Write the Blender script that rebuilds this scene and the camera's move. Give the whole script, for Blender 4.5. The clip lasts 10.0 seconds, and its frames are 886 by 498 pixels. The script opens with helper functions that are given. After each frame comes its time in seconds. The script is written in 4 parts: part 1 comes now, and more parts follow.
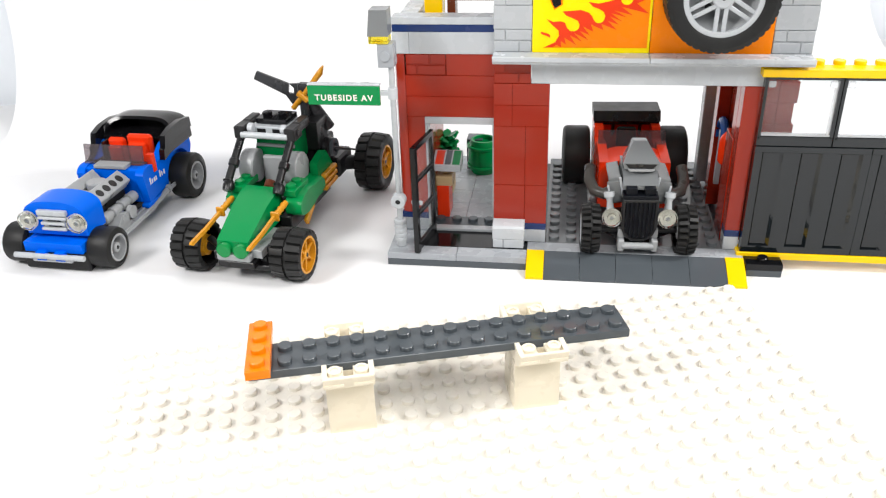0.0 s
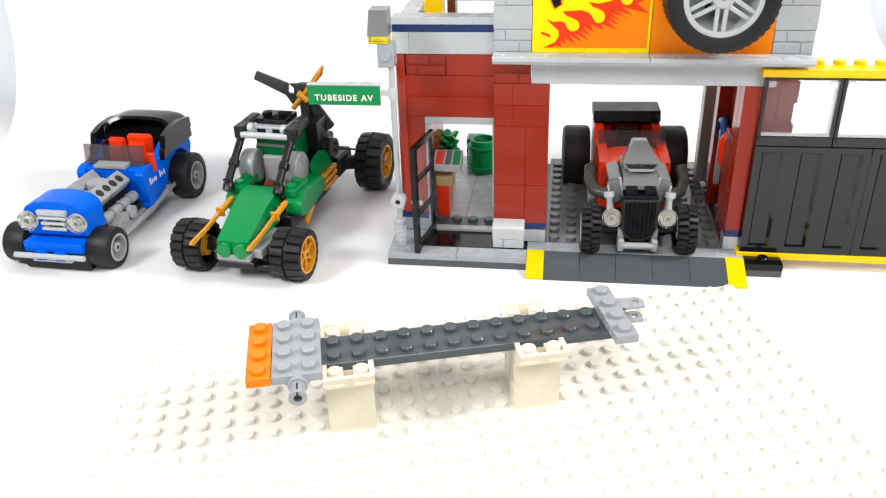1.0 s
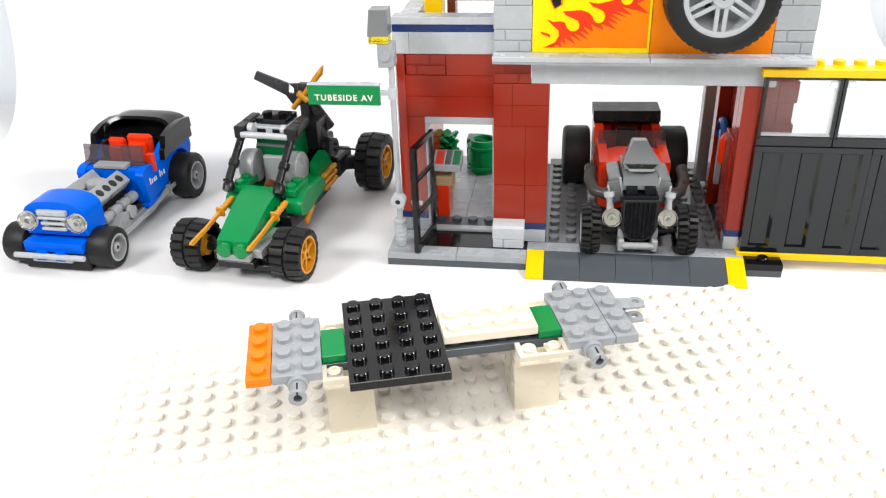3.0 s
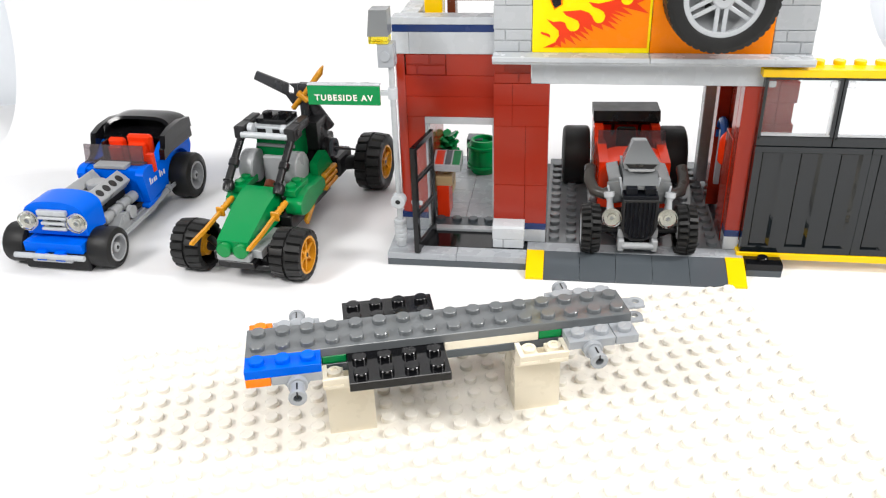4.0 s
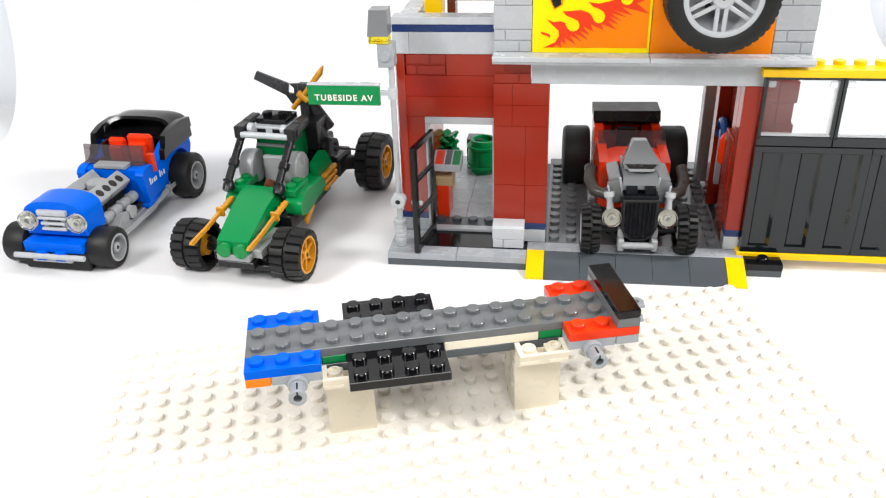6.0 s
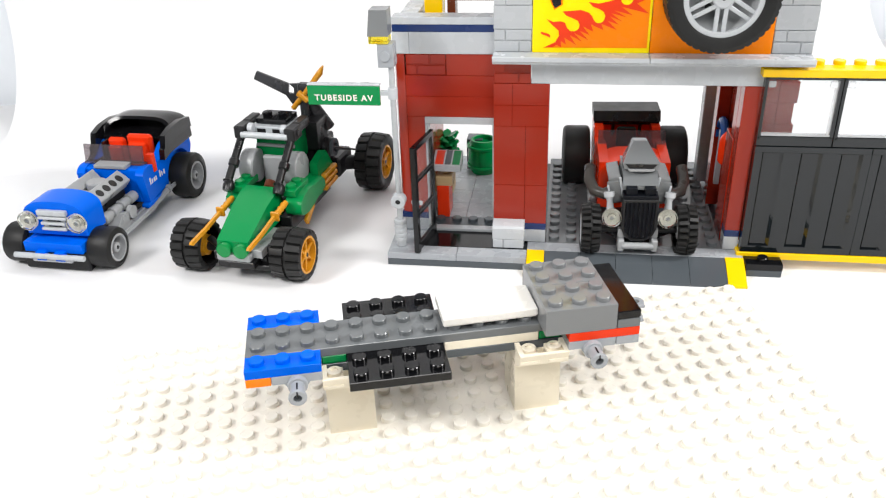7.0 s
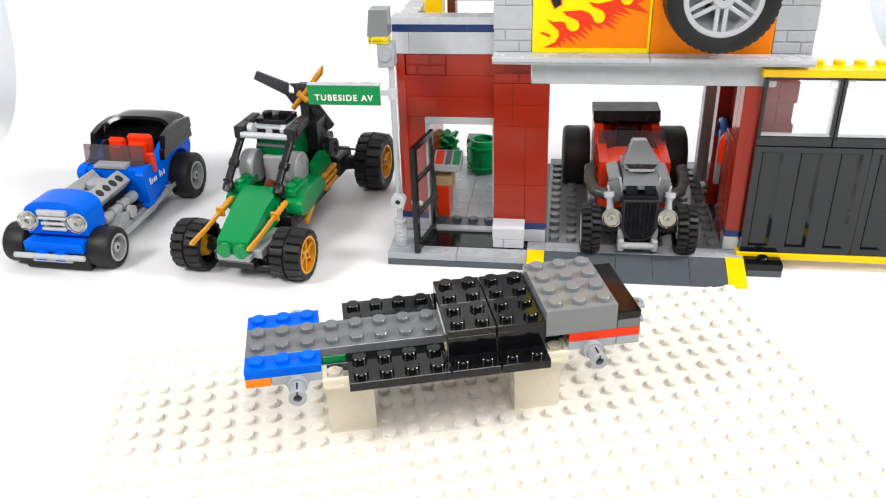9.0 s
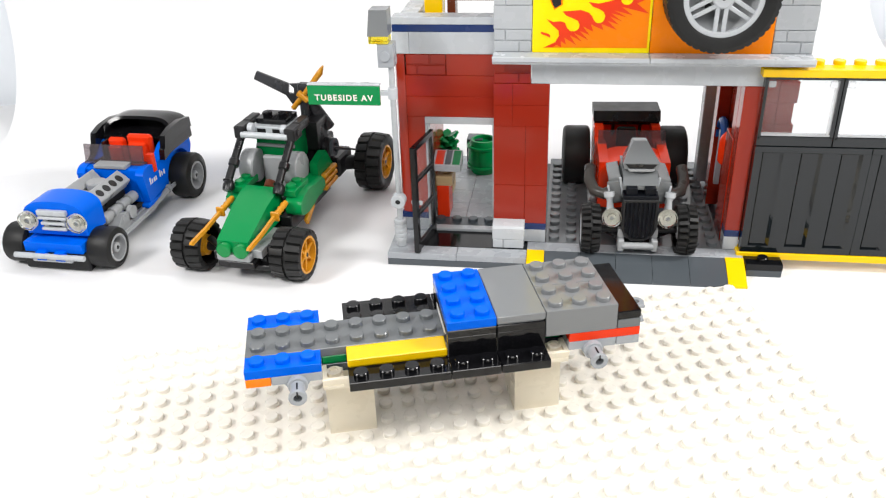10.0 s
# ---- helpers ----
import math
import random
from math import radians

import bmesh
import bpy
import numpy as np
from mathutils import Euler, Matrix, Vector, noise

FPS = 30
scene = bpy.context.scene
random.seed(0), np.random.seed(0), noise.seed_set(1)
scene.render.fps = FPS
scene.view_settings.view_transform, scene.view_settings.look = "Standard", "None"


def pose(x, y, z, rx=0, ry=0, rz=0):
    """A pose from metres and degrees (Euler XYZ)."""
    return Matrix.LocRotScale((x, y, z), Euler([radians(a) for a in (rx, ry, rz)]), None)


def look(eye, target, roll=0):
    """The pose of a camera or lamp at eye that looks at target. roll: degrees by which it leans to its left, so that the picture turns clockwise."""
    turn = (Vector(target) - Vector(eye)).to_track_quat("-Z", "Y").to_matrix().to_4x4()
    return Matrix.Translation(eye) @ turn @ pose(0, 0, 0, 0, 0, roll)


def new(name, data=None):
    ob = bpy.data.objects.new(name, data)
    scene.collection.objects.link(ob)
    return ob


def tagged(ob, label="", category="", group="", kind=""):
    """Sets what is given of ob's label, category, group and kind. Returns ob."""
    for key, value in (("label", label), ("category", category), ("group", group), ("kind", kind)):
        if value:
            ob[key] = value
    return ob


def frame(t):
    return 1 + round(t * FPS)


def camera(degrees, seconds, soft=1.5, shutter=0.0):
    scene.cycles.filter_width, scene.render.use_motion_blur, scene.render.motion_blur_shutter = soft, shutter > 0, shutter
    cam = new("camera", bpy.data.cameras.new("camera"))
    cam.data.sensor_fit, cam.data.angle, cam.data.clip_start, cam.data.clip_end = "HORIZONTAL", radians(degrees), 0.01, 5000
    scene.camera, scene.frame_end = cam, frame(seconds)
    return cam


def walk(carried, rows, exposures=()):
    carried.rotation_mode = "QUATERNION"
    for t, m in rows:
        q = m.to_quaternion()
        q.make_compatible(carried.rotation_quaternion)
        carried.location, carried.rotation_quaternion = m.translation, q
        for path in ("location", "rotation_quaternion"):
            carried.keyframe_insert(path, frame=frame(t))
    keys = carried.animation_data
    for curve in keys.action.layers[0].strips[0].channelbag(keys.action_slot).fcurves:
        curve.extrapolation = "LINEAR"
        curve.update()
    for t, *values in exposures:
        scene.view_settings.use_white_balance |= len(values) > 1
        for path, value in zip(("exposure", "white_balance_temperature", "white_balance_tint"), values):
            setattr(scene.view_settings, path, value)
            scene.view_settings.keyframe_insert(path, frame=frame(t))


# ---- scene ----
import itertools
S = 0.008                                   # one stud, the toy's grid
CAMERA_POSE = pose(0.0327, -0.2247, 0.1910, 61.64, 1.72, -9.04)
cam = camera(55.8, 10.0, soft=1.2)
walk(cam, [(0.0, CAMERA_POSE), (10.0, CAMERA_POSE)], exposures=[(0.0, -0.11), (10.0, -0.14)])

# ---------------------------------------------------------------- light
world = bpy.data.worlds.new("white_room")
scene.world = world
world.use_nodes = True
world.node_tree.nodes["Background"].inputs[0].default_value = (0.93, 0.96, 1.0, 1)
world.node_tree.nodes["Background"].inputs[1].default_value = 0.22


def softbox(name, eye, target, size, watts):
    data = bpy.data.lights.new(name, "AREA")
    data.shape, data.size, data.size_y, data.energy = "RECTANGLE", size, size * 1.2, watts
    data.color = (1.0, 0.985, 0.965)
    ob = new(name, data)
    ob.matrix_world = look(eye, target)
    return ob


softbox("softbox_lamp", (-0.42, -0.12, 0.47), (0.02, 0.04, 0.0), 0.16, 3.25)
softbox("softbox_lamp", (0.60, -0.14, 0.48), (0.13, 0.04, 0.0), 0.16, 4.5)
softbox("softbox_lamp", (0.08, -0.42, 0.60), (0.12, 0.08, 0.05), 0.28, 2.9)


# ---------------------------------------------------------------- materials
def plastic(name, rgb, rough=0.22, wear=0.05, clear=0.0, ior=1.53, gloss=0.32):
    """Moulded plastic: faint flow marks, finger smudges in the gloss, a very fine relief."""
    m = bpy.data.materials.new(name)
    m.use_nodes = True
    n, l = m.node_tree.nodes, m.node_tree.links
    b = n["Principled BSDF"]
    tc = n.new("ShaderNodeTexCoord")
    smudge = n.new("ShaderNodeTexNoise")
    smudge.inputs["Scale"].default_value, smudge.inputs["Detail"].default_value = 130, 4
    grain = n.new("ShaderNodeTexNoise")
    grain.inputs["Scale"].default_value, grain.inputs["Detail"].default_value = 1500, 2
    info = n.new("ShaderNodeObjectInfo")
    hsv = n.new("ShaderNodeHueSaturation")
    hsv.inputs["Color"].default_value = (*rgb, 1)
    val = n.new("ShaderNodeMapRange")
    val.inputs["To Min"].default_value, val.inputs["To Max"].default_value = 1 - wear * 0.5, 1 + wear * 0.5
    mix = n.new("ShaderNodeMath")
    mix.operation = "MULTIPLY_ADD"
    mix.inputs[1].default_value = 0.6
    rnd = n.new("ShaderNodeMath")
    rnd.operation = "MULTIPLY"
    rnd.inputs[1].default_value = 0.4
    l.new(tc.outputs["Object"], smudge.inputs["Vector"])
    l.new(tc.outputs["Object"], grain.inputs["Vector"])
    l.new(info.outputs["Random"], rnd.inputs[0])
    l.new(smudge.outputs["Fac"], mix.inputs[0])
    l.new(rnd.outputs[0], mix.inputs[2])
    l.new(mix.outputs[0], val.inputs["Value"])
    l.new(val.outputs[0], hsv.inputs["Value"])
    l.new(hsv.outputs[0], b.inputs["Base Color"])
    r = n.new("ShaderNodeMapRange")
    r.inputs["From Min"].default_value, r.inputs["From Max"].default_value = 0.3, 0.7
    r.inputs["To Min"].default_value, r.inputs["To Max"].default_value = rough * 0.75, rough * 1.35
    l.new(smudge.outputs["Fac"], r.inputs["Value"])
    l.new(r.outputs[0], b.inputs["Roughness"])
    bump = n.new("ShaderNodeBump")
    bump.inputs["Strength"].default_value, bump.inputs["Distance"].default_value = 0.04, 0.0002
    l.new(grain.outputs["Fac"], bump.inputs["Height"])
    l.new(bump.outputs[0], b.inputs["Normal"])
    b.inputs["IOR"].default_value = ior
    b.inputs["Specular IOR Level"].default_value = gloss
    if clear:
        b.inputs["Transmission Weight"].default_value = clear
        b.inputs["IOR"].default_value = 1.3
    return m


def clear_plastic(name, rgb, amount=0.8):
    """Thin clear plastic: mostly seen through, tinted, with its own gloss."""
    m = bpy.data.materials.new(name)
    m.use_nodes = True
    n, l = m.node_tree.nodes, m.node_tree.links
    b = n["Principled BSDF"]
    b.inputs["Base Color"].default_value = (*rgb, 1)
    b.inputs["Roughness"].default_value = 0.06
    t = n.new("ShaderNodeBsdfTransparent")
    t.inputs["Color"].default_value = (*[c ** 0.5 for c in rgb], 1)
    mix = n.new("ShaderNodeMixShader")
    mix.inputs[0].default_value = 1 - amount
    l.new(t.outputs[0], mix.inputs[1])
    l.new(b.outputs[0], mix.inputs[2])
    l.new(mix.outputs[0], n["Material Output"].inputs["Surface"])
    return m


def paper(name, rgb, rough=0.6):
    m = plastic(name, rgb, rough, 0.03, ior=1.4)
    return m


WHITE = plastic("white_plastic", (0.84, 0.77, 0.63), 0.3, 0.05)
BASE_WHITE = plastic("baseplate_white_plastic", (0.84, 0.805, 0.73), 0.30, 0.03)
LIGHT = plastic("light_grey_plastic", (0.345, 0.365, 0.39), 0.25)
PALE = plastic("pale_grey_plastic", (0.51, 0.535, 0.56), 0.25)
SILVER = plastic("pearl_silver_plastic", (0.33, 0.34, 0.35), 0.3)
DARK = plastic("dark_grey_plastic", (0.074, 0.086, 0.097), 0.10)
DARK_SILVER = plastic("pearl_mid_grey_plastic", (0.175, 0.185, 0.19), 0.2, gloss=0.5)
BLACK = plastic("black_plastic", (0.005, 0.005, 0.006), 0.09)
SOFT_BLACK = plastic("satin_black_plastic", (0.009, 0.009, 0.010), 0.33)
RUBBER = plastic("black_tyre_rubber", (0.010, 0.010, 0.010), 0.5)
RED = plastic("red_plastic", (0.80, 0.040, 0.006), 0.2, gloss=0.22)
DARK_RED = plastic("brick_red_plastic", (0.31, 0.023, 0.010), 0.12, gloss=0.30)
BLUE = plastic("blue_plastic", (0.0, 0.12, 0.74), 0.2, gloss=0.06)
NAVY = plastic("dark_blue_plastic", (0.010, 0.030, 0.13), 0.22)
GREEN = plastic("green_plastic", (0.0005, 0.235, 0.06), 0.18, gloss=0.22)
ORANGE = plastic("orange_plastic", (0.95, 0.22, 0.002), 0.18, gloss=0.25)
YELLOW = plastic("yellow_plastic", (0.93, 0.58, 0.002), 0.2)
GOLD = plastic("pearl_gold_plastic", (0.62, 0.27, 0.015), 0.26)
TAN = plastic("tan_plastic", (0.52, 0.38, 0.20), 0.3)
BROWN = plastic("reddish_brown_plastic", (0.12, 0.03, 0.012), 0.25)
CLEAR = clear_plastic("clear_plastic", (0.95, 0.96, 0.97), 0.72)
PANE = clear_plastic("clear_window_plastic", (0.93, 0.95, 0.96), 0.95)
SMOKE = clear_plastic("smoked_plastic", (0.34, 0.30, 0.31), 0.84)
LAMP_DISH = plastic("lamp_silver_plastic", (0.62, 0.61, 0.55), 0.10, gloss=0.7)
LENS = plastic("clear_lamp_plastic", (0.95, 0.96, 0.94), 0.04, 0.0, clear=1.0)
CLEAR_YELLOW = plastic("clear_yellow_plastic", (0.88, 0.72, 0.03), 0.05, 0.0, clear=0.9, gloss=0.5)
CLEAR_GREEN = clear_plastic("clear_green_plastic", (0.01, 0.36, 0.09), 0.35)
TABLE = paper("white_table_card", (0.80, 0.80, 0.81), 0.55)
BACKDROP = paper("white_backdrop_card", (0.82, 0.82, 0.83), 0.7)
ROOM = paper("pale_blue_wall_paint", (0.92, 0.955, 1.0), 0.7)


# ---------------------------------------------------------------- mesh kit, in studs
class Geo:
    """Gathers vertices and faces, measured in studs, for one mesh."""

    def __init__(self):
        self.v, self.f, self.m = [], [], Matrix.Identity(4)

    def add(self, verts, faces):
        k = len(self.v)
        self.v += [tuple(self.m @ Vector(p)) for p in verts]
        self.f += [tuple(i + k for i in f) for f in faces]
        return self

    def at(self, x=0, y=0, z=0, rx=0, ry=0, rz=0):
        self.m = pose(x, y, z, rx, ry, rz)
        return self

    def box(self, x0, x1, y0, y1, z0, z1, c=0.025):
        c = min(c, (x1 - x0) / 3, (y1 - y0) / 3, (z1 - z0) / 3)
        lo, hi = (x0, y0, z0), (x1, y1, z1)
        verts, idx = [], {}
        for sx in (0, 1):
            for sy in (0, 1):
                for sz in (0, 1):
                    s = (sx, sy, sz)
                    for ax in range(3):
                        p = [(hi[i] if s[i] else lo[i]) if i == ax else (hi[i] - c if s[i] else lo[i] + c) for i in range(3)]
                        idx[s, ax] = len(verts)
                        verts.append(p)
        faces = []
        for ax in range(3):
            a, b = [i for i in range(3) if i != ax]
            for side in (0, 1):
                loop = []
                for pa, pb in ((0, 0), (1, 0), (1, 1), (0, 1)):
                    s = [0, 0, 0]
                    s[ax], s[a], s[b] = side, pa, pb
                    loop.append(idx[tuple(s), ax])
                faces.append(loop if (side == 1) == (ax != 1) else loop[::-1])
        for ax in range(3):
            a, b = [i for i in range(3) if i != ax]
            for pa in (0, 1):
                for pb in (0, 1):
                    s0, s1 = [0, 0, 0], [0, 0, 0]
                    s0[ax], s1[ax] = 0, 1
                    s0[a] = s1[a] = pa
                    s0[b] = s1[b] = pb
                    faces.append([idx[tuple(s0), a], idx[tuple(s1), a], idx[tuple(s1), b], idx[tuple(s0), b]])
        for s in itertools.product((0, 1), repeat=3):
            faces.append([idx[s, 0], idx[s, 1], idx[s, 2]])
        return self.add(verts, faces)

    def lathe(self, profile, p0=(0, 0, 0), axis=(0, 0, 1), seg=20, caps=True):
        """profile: (distance along the axis, radius) pairs."""
        ax = Vector(axis).normalized()
        q = ax.to_track_quat("Z", "Y").to_matrix()
        verts, faces = [], []
        for h, r in profile:
            for k in range(seg):
                a = 2 * math.pi * k / seg
                verts.append(Vector(p0) + q @ Vector((r * math.cos(a), r * math.sin(a), h)))
        for j in range(len(profile) - 1):
            for k in range(seg):
                a, b = j * seg + k, j * seg + (k + 1) % seg
                faces.append((a, b, b + seg, a + seg))
        if caps:
            faces.append(tuple(range(seg))[::-1])
            faces.append(tuple(range((len(profile) - 1) * seg, len(profile) * seg)))
        return self.add(verts, faces)

    def rod(self, p0, p1, r, r1=None, seg=12):
        d = Vector(p1) - Vector(p0)
        r1 = r if r1 is None else r1
        e = min(r, r1) * 0.15
        return self.lathe([(0, r - e), (e, r), (d.length - e, r1), (d.length, r1 - e)], p0, d, seg)

    def ring(self, p0, axis, length, ro, ri, seg=24):
        e = (ro - ri) * 0.15
        return self.lathe([(0, ri), (0, ro - e), (e, ro), (length - e, ro), (length, ro - e), (length, ri), (0, ri)], p0, axis, seg, False)

    def prism(self, poly, lo, hi, axis="x"):
        """A closed outline pushed from lo to hi along an axis; the outline's two values are the two other axes in order."""
        put = {"x": lambda a, b, t: (t, a, b), "y": lambda a, b, t: (a, t, b), "z": lambda a, b, t: (a, b, t)}[axis]
        n = len(poly)
        verts = [put(a, b, lo) for a, b in poly] + [put(a, b, hi) for a, b in poly]
        faces = [tuple(range(n))[::-1], tuple(range(n, 2 * n))]
        faces += [(i, (i + 1) % n, n + (i + 1) % n, n + i) for i in range(n)]
        return self.add(verts, faces)

    def stud(self, x, y, z, seg=18, r=0.30, h=0.21):
        return self.lathe([(-0.01, r), (h - 0.03, r), (h, r - 0.03)], (x, y, z), (0, 0, 1), seg)

    def studs(self, x0, x1, y0, y1, z, seg=18):
        for i in range(int(x0), int(x1)):
            for j in range(int(y0), int(y1)):
                self.stud(i + 0.5, j + 0.5, z, seg)
        return self

    def tube(self, pts, r, seg=10):
        """A bent round bar along points."""
        pts = [Vector(p) for p in pts]
        verts, faces = [], []
        for i, p in enumerate(pts):
            d = (pts[min(i + 1, len(pts) - 1)] - pts[max(i - 1, 0)]).normalized()
            q = d.to_track_quat("Z", "Y").to_matrix()
            for k in range(seg):
                a = 2 * math.pi * k / seg
                verts.append(p + q @ Vector((r * math.cos(a), r * math.sin(a), 0)))
        for j in range(len(pts) - 1):
            for k in range(seg):
                a, b = j * seg + k, j * seg + (k + 1) % seg
                faces.append((a, b, b + seg, a + seg))
        faces += [tuple(range(seg))[::-1], tuple(range((len(pts) - 1) * seg, len(pts) * seg))]
        return self.add(verts, faces)

    def mesh(self, name, material):
        me = bpy.data.meshes.new(name)
        me.from_pydata([(x * S, y * S, z * S) for x, y, z in self.v], [], self.f)
        bm = bmesh.new()
        bm.from_mesh(me)
        bmesh.ops.recalc_face_normals(bm, faces=bm.faces)
        bm.to_mesh(me)
        bm.free()
        me.shade_smooth()
        me.set_sharp_from_angle(angle=radians(32))
        me.materials.append(material)
        return me


def thing(name, label, category, m, group=""):
    ob = new(name)
    ob.empty_display_size = 0.01
    ob.matrix_basis = m
    return tagged(ob, label, category, group)


def solid(name, geo, material, label, category, m=Matrix.Identity(4), group="", kind=""):
    ob = new(name, geo.mesh(name, material))
    ob.matrix_basis = m
    return tagged(ob, label, category, group, kind)


def part(name, geo, material, parent, label=""):
    ob = new(name, geo.mesh(name, material))
    ob.parent = parent
    return tagged(ob, label)


# ---------------------------------------------------------------- table, backdrop, room
def build_setting():
    g = Geo()
    g.box(-130, 150, -90, 52, -2.0, 0.0, 0.05)
    solid("table", g, TABLE, "white card-covered table top under the toys", "table", kind="structure")
    # the card sweeps up behind the table
    pts, r, y0 = [], 9.0, 42.0
    prof = [(y0 - 8, 0.004)] + [(y0 + r * math.sin(a), 0.004 + r - r * math.cos(a)) for a in np.linspace(0.1, math.pi / 2, 12)] + [(y0 + r, 60.0)]
    back = [(y + 0.12, z - 0.02) for y, z in prof[::-1]]
    g = Geo().prism(prof + back, -22.3, 59.2, "x")
    solid("backdrop", g, BACKDROP, "white paper sweep curving up behind the toys", "backdrop", kind="structure")
    g = Geo().box(-260, 280, 53.5, 55.5, -95, 220, 0.05)
    solid("wall_north", g, ROOM, "pale bluish painted wall behind the backdrop", "wall", kind="structure")
    g = Geo().box(-260, 280, -260, 55.5, -97, -95, 0.05)
    solid("floor", g, ROOM, "pale room floor under the table", "floor", kind="structure")


build_setting()


def build_baseplate():
    ob = thing("baseplate", "large white studded building baseplate lying on the table", "baseplate", Matrix.Identity(4))
    part("sheet", Geo().box(-7, 25, -24, 8, 0.0, 0.2, 0.03), BASE_WHITE, ob)
    rest = Geo()
    one = Geo().stud(0, 0, 0, 16).mesh("stud", BASE_WHITE)
    for i, j in itertools.product(range(-7, 25), range(-24, 8)):
        if -4 <= i < 21 and -8 <= j < 4:
            st = new("stud", one)
            st.parent = ob
            st.matrix_basis = pose((i + 0.5) * S, (j + 0.5) * S, 0.2 * S)
        else:
            rest.stud(i + 0.5, j + 0.5, 0.2, 14)
    tagged(part("stud_field", rest, BASE_WHITE, ob), kind="stuff")


build_baseplate()


def build_support(u, front):
    ob = thing("support_column", "cream-white stacked brick column holding the long plate", "support", pose(u * S, (0 if front else 2) * S, 0.2 * S, 0, 0, 0 if front else 180), "support columns")
    if not front:
        ob.matrix_basis = pose((u + 2) * S, 2 * S, 0.2 * S, 0, 0, 180)
    part("brick", Geo().box(0.01, 1.99, 0.02, 0.98, 0.0, 1.2, 0.004), WHITE, ob)
    part("brick", Geo().box(0.01, 1.99, 0.02, 0.98, 1.2, 2.4, 0.004), WHITE, ob)
    g = Geo()
    g.box(0.01, 1.99, 0.0, 0.98, 2.4, 3.2, 0.012)
    # sloping underside, front lip, side and rear walls of the pocket, two studs in it
    for x0, x1 in ((0.0, 0.8), (1.2, 2.0)):
        g.prism([(0.0, 2.42), (0.0, 3.25), (-0.98, 3.25), (-0.98, 3.13)], x0, x1, "x")
    g.prism([(0.0, 2.42), (0.0, 2.9), (-0.6, 2.9)], 0.79, 1.21, "x")
    g.prism([(-0.80, 3.02), (-0.88, 3.0), (-1.04, 3.56), (-1.02, 3.6), (-0.90, 3.6)], -0.03, 2.03, "x")
    for x0, x1, lean in ((0.0, 0.16, -0.05), (1.84, 2.0, 0.05)):
        g.prism([(x0, 3.1), (x1, 3.1), (x1 + lean * (lean > 0), 3.6), (x0 + lean * (lean < 0), 3.6)], -0.9, -0.01, "y")
    for x in (0.46, 1.54):
        g.box(x - 0.34, x + 0.34, -0.88, -0.02, 3.2, 3.44, 0.02)
        g.ring((x, -0.44, 3.42), (0, 0, 1), 0.2, 0.30, 0.17, 18)
        g.lathe([(0, 0.18), (0.12, 0.18)], (x, -0.44, 3.42), (0, 0, 1), 14)
    part("inverted_slope", g, WHITE, ob)


for u in (3, 11):
    build_support(u, True)
    build_support(u, False)
# ---------------------------------------------------------------- the car chassis that is being built
TOP = 3.8                                   # height of the first long plate's top
MOVES = []                                  # (thing, resting pose, seconds of arrival, first offset)


def piece(name, geo, material, label, u, v, level, t=None, lift=(0, 0, 0.25), turn=(0, 0, 0), settle=0.2, group=""):
    rest = pose(u * S, v * S, (TOP + 0.4 * level) * S)
    ob = solid(name, geo, material, label, "toy brick", rest, group)
    if t is not None:
        MOVES.append((ob, rest, t, lift, turn, settle))
    return ob


def plate(nu, nv, h=0.4, studs=True):
    g = Geo().box(0.012, nu - 0.012, 0.012, nv - 0.012, 0.0, h)
    return g.studs(0, nu, 0, nv, h, 20) if studs else g


def tile(nu, nv):
    g = Geo().box(0.06, nu - 0.06, 0.06, nv - 0.06, 0.0, 0.08, 0.01)
    return g.box(0.012, nu - 0.012, 0.012, nv - 0.012, 0.06, 0.4, 0.03)


def axle_plate():
    g = plate(2, 4)
    for y0, s in ((0.0, -1), (4.0, 1)):
        g.prism([(0.5, 0.02), (1.5, 0.02), (1.3, -0.28), (0.7, -0.28)], min(y0, y0 - s * 0.9), max(y0, y0 - s * 0.9), "y")
        g.ring((1.0, y0 - s * 0.05, -0.02), (0, s, 0), 0.25, 0.40, 0.2, 20)
        g.ring((1.0, y0 + s * 0.15, -0.02), (0, s, 0), 0.72, 0.29, 0.17, 20)
        g.ring((1.0, y0 + s * 0.80, -0.02), (0, s, 0), 0.16, 0.36, 0.17, 20)
        g.rod((1.0, y0, -0.02), (1.0, y0 + s * 0.55, -0.02), 0.18)
    return g


# solid black strip: the shade of the pin's open split, put in as colour
def pin_slot(y0, s):
    return Geo().box(0.97, 1.03, min(y0 + s * 0.35, y0 + s * 0.97), max(y0 + s * 0.35, y0 + s * 0.97), 0.02, 0.30, 0.01)


def hitch_plate():
    g = plate(1, 4)
    for z0 in (0.15, -0.58):
        g.ring((1.78, 2.6, z0), (0, 0, 1), 0.17, 0.40, 0.17, 24)
        g.box(1.05, 1.60, 2.2, 3.0, z0 + 0.01, z0 + 0.16, 0.03)
        g.box(1.58, 2.1, 2.2, 2.38, z0 + 0.015, z0 + 0.155, 0.03)
    g.box(0.95, 1.22, 2.2, 3.0, -0.58, 0.34, 0.03)
    return g


def shoulder_block():
    g = Geo()
    g.box(0.012, 1.988, 0.012, 1.01, -0.8, -0.4)
    g.stud(0.5, 0.5, -0.4, 20)
    g.stud(1.5, 0.5, -0.4, 20)
    g.box(0.012, 1.988, 0.99, 1.25, -0.8, 0.5)
    g.box(0.012, 1.988, 1.0, 2.99, 0.42, 0.8)
    for x in (0.5, 1.5):
        for y in (1.5, 2.5):
            g.stud(x, y, 0.8, 20)
    return g


